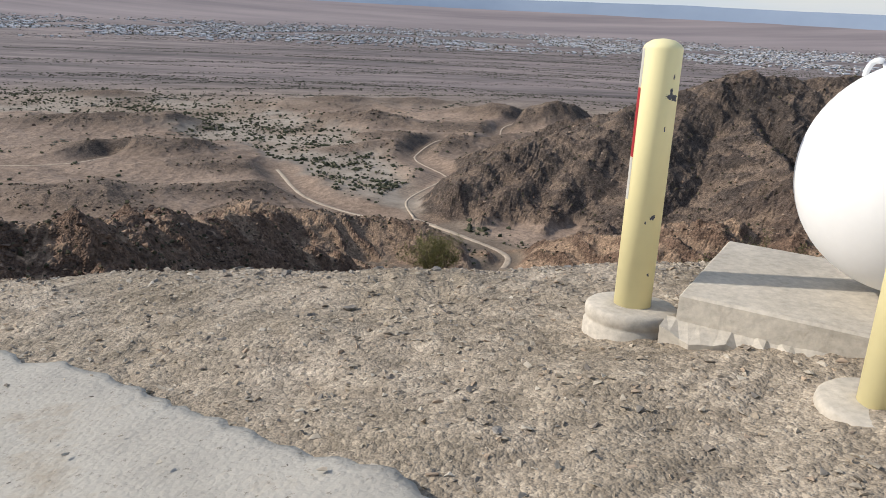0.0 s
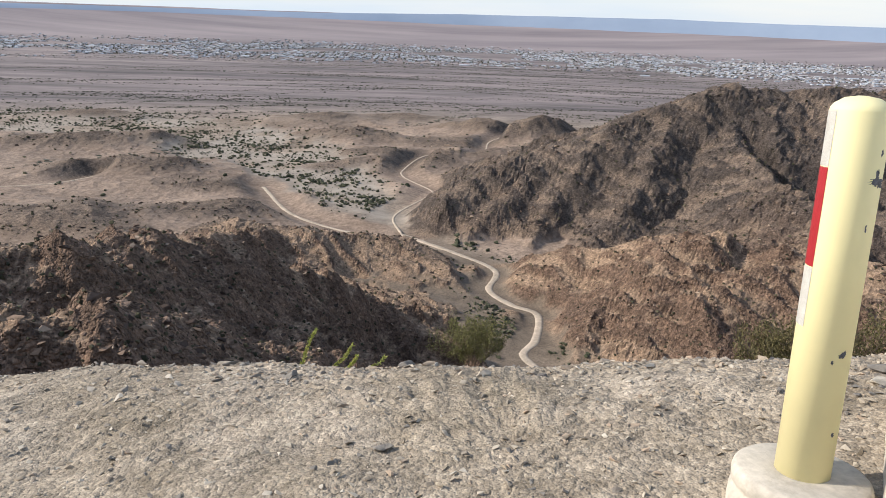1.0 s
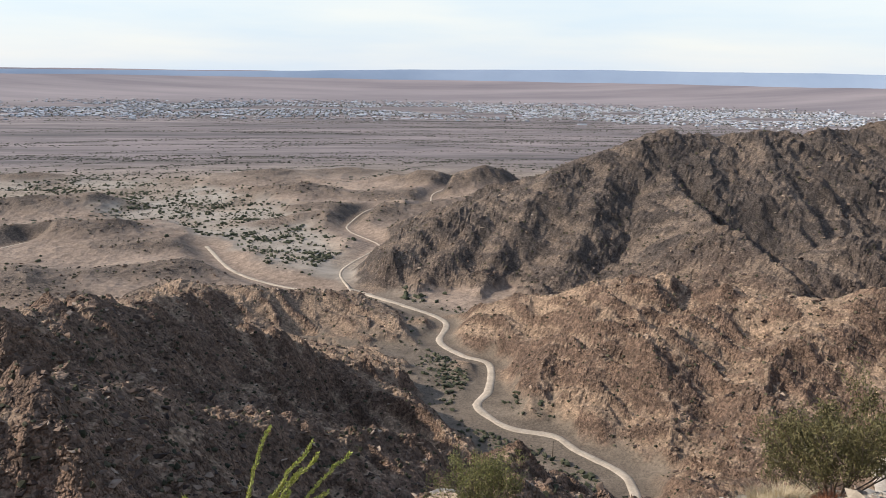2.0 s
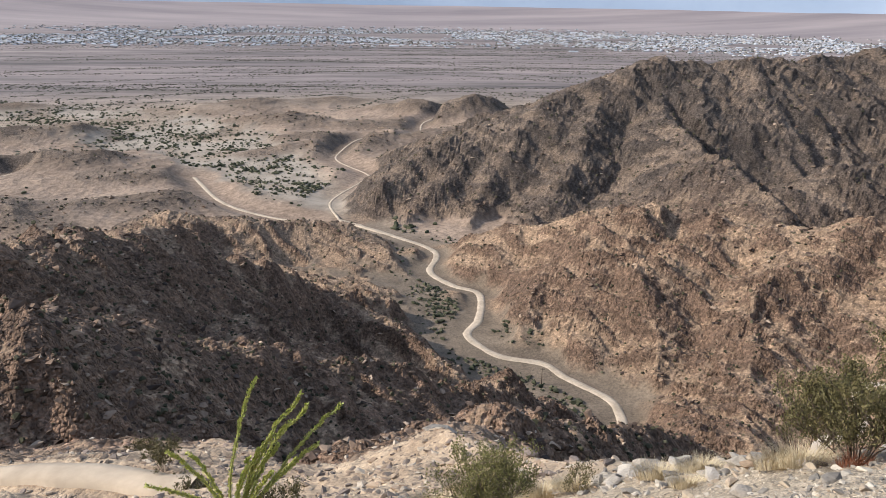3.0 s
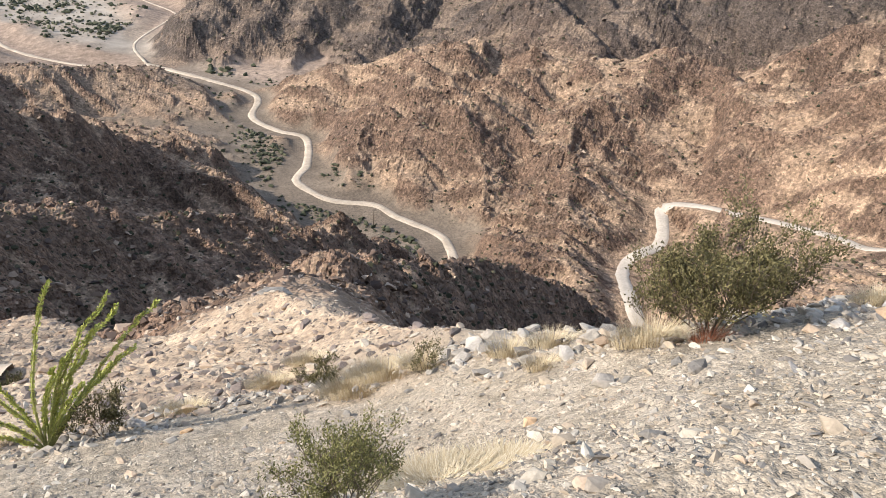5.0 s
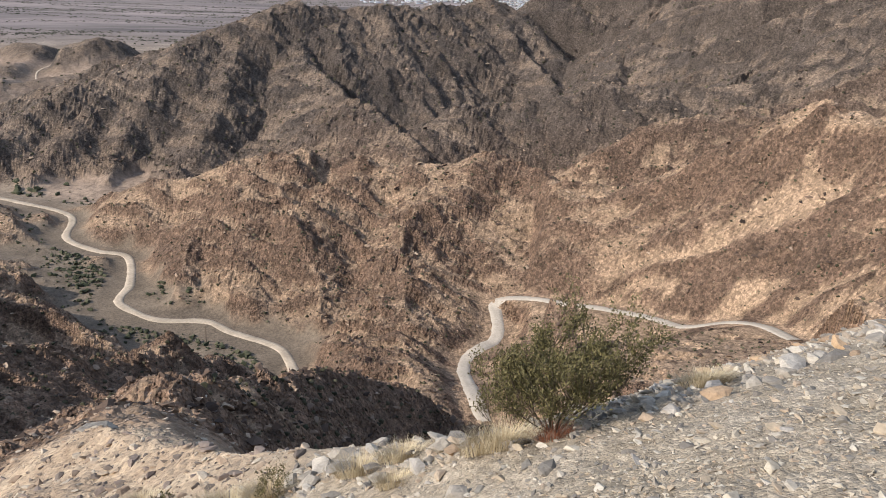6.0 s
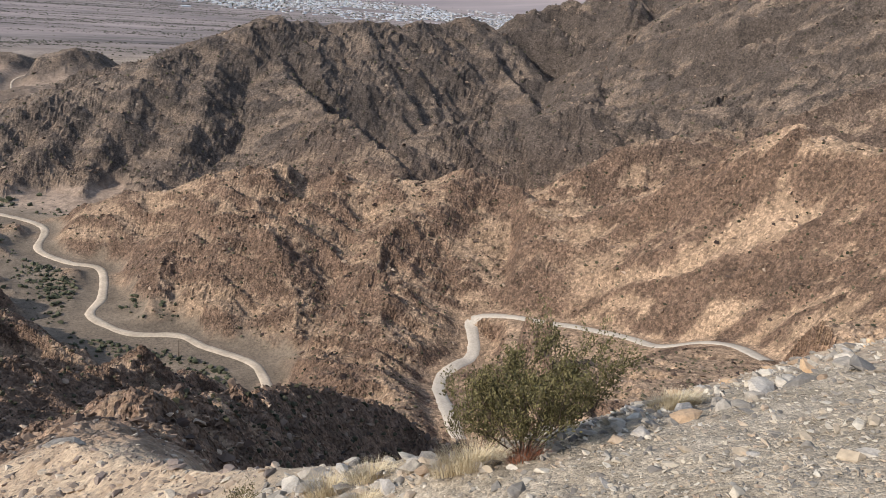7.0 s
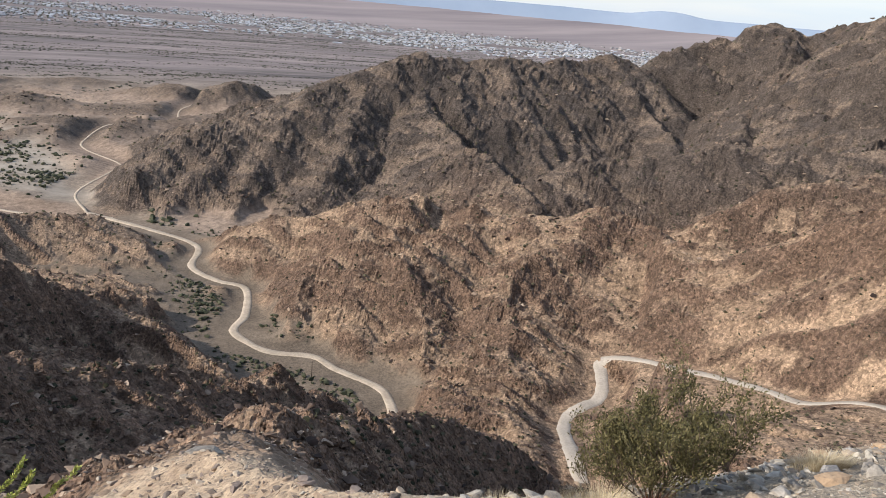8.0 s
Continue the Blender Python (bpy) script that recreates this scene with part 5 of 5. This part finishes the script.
scatter("hillside_shrubs", TUFT, place, np.stack([size, size, size * 0.95], 1), shrub_mat, 33, 0.2, "low dull olive shrubs dotted over the mountain sides", "shrubs", 0.15)
# the wash: trees and shrubs thick along the streambeds, thin on the flats
line = curve_points(WASH, 6.0)
spot = rng.integers(0, len(line), 24000)
q = rng.normal(0, 0.55, len(spot))
x = line[spot, 0] + q * line[spot, 2] * 0.85 + rng.normal(0, 9, len(spot))
y = line[spot, 1] + q * line[spot, 2] * 0.5 + rng.normal(0, 9, len(spot))
ux, uy = fan(2500, 420, 1500, -42, 30, 0.6)
lane = curve_points(ROAD_CANYON, 3.0)
spot = rng.integers(0, len(lane), 6000)
x = np.concatenate([x, ux, lane[spot, 0] - 4 + rng.normal(0, 13, len(spot))])
y = np.concatenate([y, uy, lane[spot, 1] + rng.normal(0, 12, len(spot))])
place, (z, rocky, road, craggy) = on_land(x, y)
bed = bed_at(x, y)
clump = smooth(fbm(x, y, 50, 3, 451), -0.12, 0.3)
keep = (road < 0.25) & (rocky < 0.35) & (rng.random(len(x)) < 0.16 + 0.75 * clump * (1 - 0.7 * smooth(bed, 0.6, 0.95)))
place = place[keep]
size = (0.45 + 2.7 * rng.random(len(place)) ** 2.6) * np.where(place[:, 1] < 520, 0.62, 1.0)
scatter("wash_shrubs", TUFT, place, np.stack([size * 1.1, size, size * 0.85], 1), green_mat, 34, 0.2, "dark green desert trees and shrubs along the sandy wash", "shrubs", 0.15)

# ---- the plain: lines of scrub along the dry beds, then the town ----
xs, ys = [], []
for k in range(40):
    r0 = 1350 + 1650 * (k / 39) ** 0.85
    a0 = rng.uniform(-40, 20)
    span = rng.uniform(25, 75)
    n = int(span * 20)
    a = a0 + span * rng.random(n)
    rr = r0 + 60 * np.sin(np.radians(a * 7 + k * 50)) + 9 * (a - a0) * rng.uniform(-0.6, 0.6) + rng.normal(0, 5, n) * (1 + 3 * (rng.random(n) < 0.15))
    xs.append(rr * np.sin(np.radians(a))), ys.append(rr * np.cos(np.radians(a)))
# three tree-lined beds that cross the foot of the plain
for bed_line in ([(-400, 740), (-351, 804), (-301, 865), (-253, 930), (-175, 997), (-113, 1076), (-26, 1221), (48, 1381), (149, 1579)],
                 [(-620, 1000), (-495, 1124), (-421, 1235), (-378, 1386), (-267, 1562), (-149, 1671), (165, 1746), (500, 1800)],
                 [(-760, 1350), (-635, 1458), (-523, 1551), (-361, 1660), (-164, 1855), (187, 1982), (700, 2050)]):
    p = curve_points([(px, py, 0) for px, py in bed_line], 5.0)
    spot = rng.integers(0, len(p), 620)
    xs.append(p[spot, 0] + rng.normal(0, 9, 620)), ys.append(p[spot, 1] + rng.normal(0, 13, 620))
ux, uy = fan(3500, 1000, 3300, -40, 72, 0.8)
x, y = np.concatenate(xs + [ux]), np.concatenate(ys + [uy])
place, (z, rocky, road, craggy) = on_land(x, y)
place = place[rocky < 0.2]
size = 0.7 + 2.6 * rng.random(len(place)) ** 2.4
scatter("plain_scrub", GRAINS, place, np.stack([size * 1.3, size * 1.1, size * 0.75], 1), scrub_mat, 35, 0.1, "dark scrub in lines along the dry beds of the plain", "scrub", 0.1)

town_mat = islands("town_roofs", [(0.0, (0.45, 0.47, 0.50)), (0.22, (0.36, 0.34, 0.33)), (0.40, (0.48, 0.49, 0.52)), (0.56, (0.26, 0.24, 0.235)), (0.72, (0.42, 0.39, 0.36)), (0.88, (0.22, 0.235, 0.26))], 0.8)
HOUSE = [(np.array([(-1, -1, -1), (1, -1, -1), (1, 1, -1), (-1, 1, -1), (-1, -1, .35), (1, -1, .35), (1, 1, .35), (-1, 1, .35), (-1, 0, 1), (1, 0, 1)], float),
          np.array([(0, 1, 5), (0, 5, 4), (2, 3, 7), (2, 7, 6), (1, 2, 6), (1, 6, 5), (5, 6, 9), (3, 0, 4), (3, 4, 7), (7, 4, 8), (4, 5, 9), (4, 9, 8), (6, 7, 8), (6, 8, 9)]))]
gu, gv = np.meshgrid(np.arange(-150, 190) * 21.0, np.arange(110, 225) * 20.0, indexing="ij")
gu, gv = gu.ravel() + rng.normal(0, 5, gu.size), gv.ravel() + rng.normal(0, 5, gv.size)
turn = radians(7)
tx, ty = gu * math.cos(turn) - gv * math.sin(turn) * 0.4, gu * math.sin(turn) * 0.25 + gv
rr, bear = np.hypot(tx, ty), np.degrees(np.arctan2(tx, ty))
street = (np.mod(gu, 105) > 14) & (np.mod(gv, 60) > 11)
dense = 1.0 * smooth(rr, 2700, 3200) * (1 - smooth(rr, 3950, 4200)) * smooth(fbm(tx, ty, 420, 3, 501) + 0.32 - 0.22 * smooth(np.abs(bear - 6), 22, 42), 0.0, 0.3)
pick = street & (rng.random(len(tx)) < dense) & (bear > -40) & (bear < 72)
place, (z, rocky, road, craggy) = on_land(tx[pick], ty[pick])
place = place[rocky < 0.2]
n = len(place)
size = np.stack([rng.uniform(3.5, 8.5, n), rng.uniform(3, 5.5, n), rng.uniform(1.8, 2.6, n)], 1)
big = rng.random(n) < 0.03
size[big] *= (2.2, 1.8, 1.3)
# houses keep to the streets' two directions
rng2 = np.random.default_rng(77)
quarter = rng2.integers(0, 2, n)
cs = []
hv, hf = HOUSE[0]
for q in (0, 1):
    idx = np.nonzero(quarter == q)[0]
    a = turn * 0.3 + q * math.pi / 2
    w = hv[None] * size[idx][:, None, :]
    px = w[..., 0] * math.cos(a) - w[..., 1] * math.sin(a)
    py = w[..., 0] * math.sin(a) + w[..., 1] * math.cos(a)
    cs.append(np.stack([px, py, w[..., 2] + 1.5], -1) + place[idx][:, None, :])
co = np.vstack(cs).reshape(-1, 3)
tr = (hf[None] + (np.arange(n) * len(hv))[:, None, None]).reshape(-1, 3)
tagged(tri_mesh("town_houses", co, tr, town_mat), "pale low houses of a desert town far out on the plain", "houses", kind="stuff")
tpick = (rng.random(len(tx)) < dense * 0.7) & (bear > -40) & (bear < 72)
place, _ = on_land(tx[tpick] + 9, ty[tpick] + 7)
size = 1.8 + 2.6 * rng.random(len(place))
scatter("town_trees", TUFT, place, np.stack([size, size, size], 1), green_mat, 36, 0.1, "dark green trees between the far houses", "trees", 0.0)

# ---- mountains at the edge of sight, the blue of haze painted into their colour ----
bd = bpy.data.materials.new("haze_blue_mountains")
bd.use_nodes = True
bb = bd.node_tree.nodes["Principled BSDF"]
bb.inputs["Roughness"].default_value = 1.0
n_, l_ = bd.node_tree.nodes, bd.node_tree.links
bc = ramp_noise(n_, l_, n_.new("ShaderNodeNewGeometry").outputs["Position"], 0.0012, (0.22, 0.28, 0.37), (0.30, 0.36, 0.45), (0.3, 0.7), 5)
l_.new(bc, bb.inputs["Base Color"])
az = np.radians(np.arange(-30, 76, 0.15))
deg = np.degrees(az)
crest = -38 + 40 * smooth(deg, -18, 16) + 4 * fbm(deg, deg * 0 + 3, 14, 4, 601, True) + 26 * np.exp(-((deg - 37.4) / 1.6) ** 2) + 12 * np.exp(-((deg - 35.8) / 1.2) ** 2)
foot = np.full(len(az), -150.0)
rows_b = []
for q, rad_b in ((0, 4700), (0.45, 4770), (0.8, 4830), (1.0, 4880)):
    zz = foot * (1 - q) + crest * q
    rows_b.append(np.stack([rad_b * np.sin(az), rad_b * np.cos(az), zz], 1))
co = np.vstack(rows_b)
na = len(az)
quads = np.vstack([np.stack([k * na + np.arange(na - 1), k * na + np.arange(1, na), (k + 1) * na + np.arange(1, na), (k + 1) * na + np.arange(na - 1)], 1) for k in range(3)])
tagged(tri_mesh("backdrop", co, quads, bd, True), "horizon mountains with haze blue painted into their colour", "mountains", kind="structure")
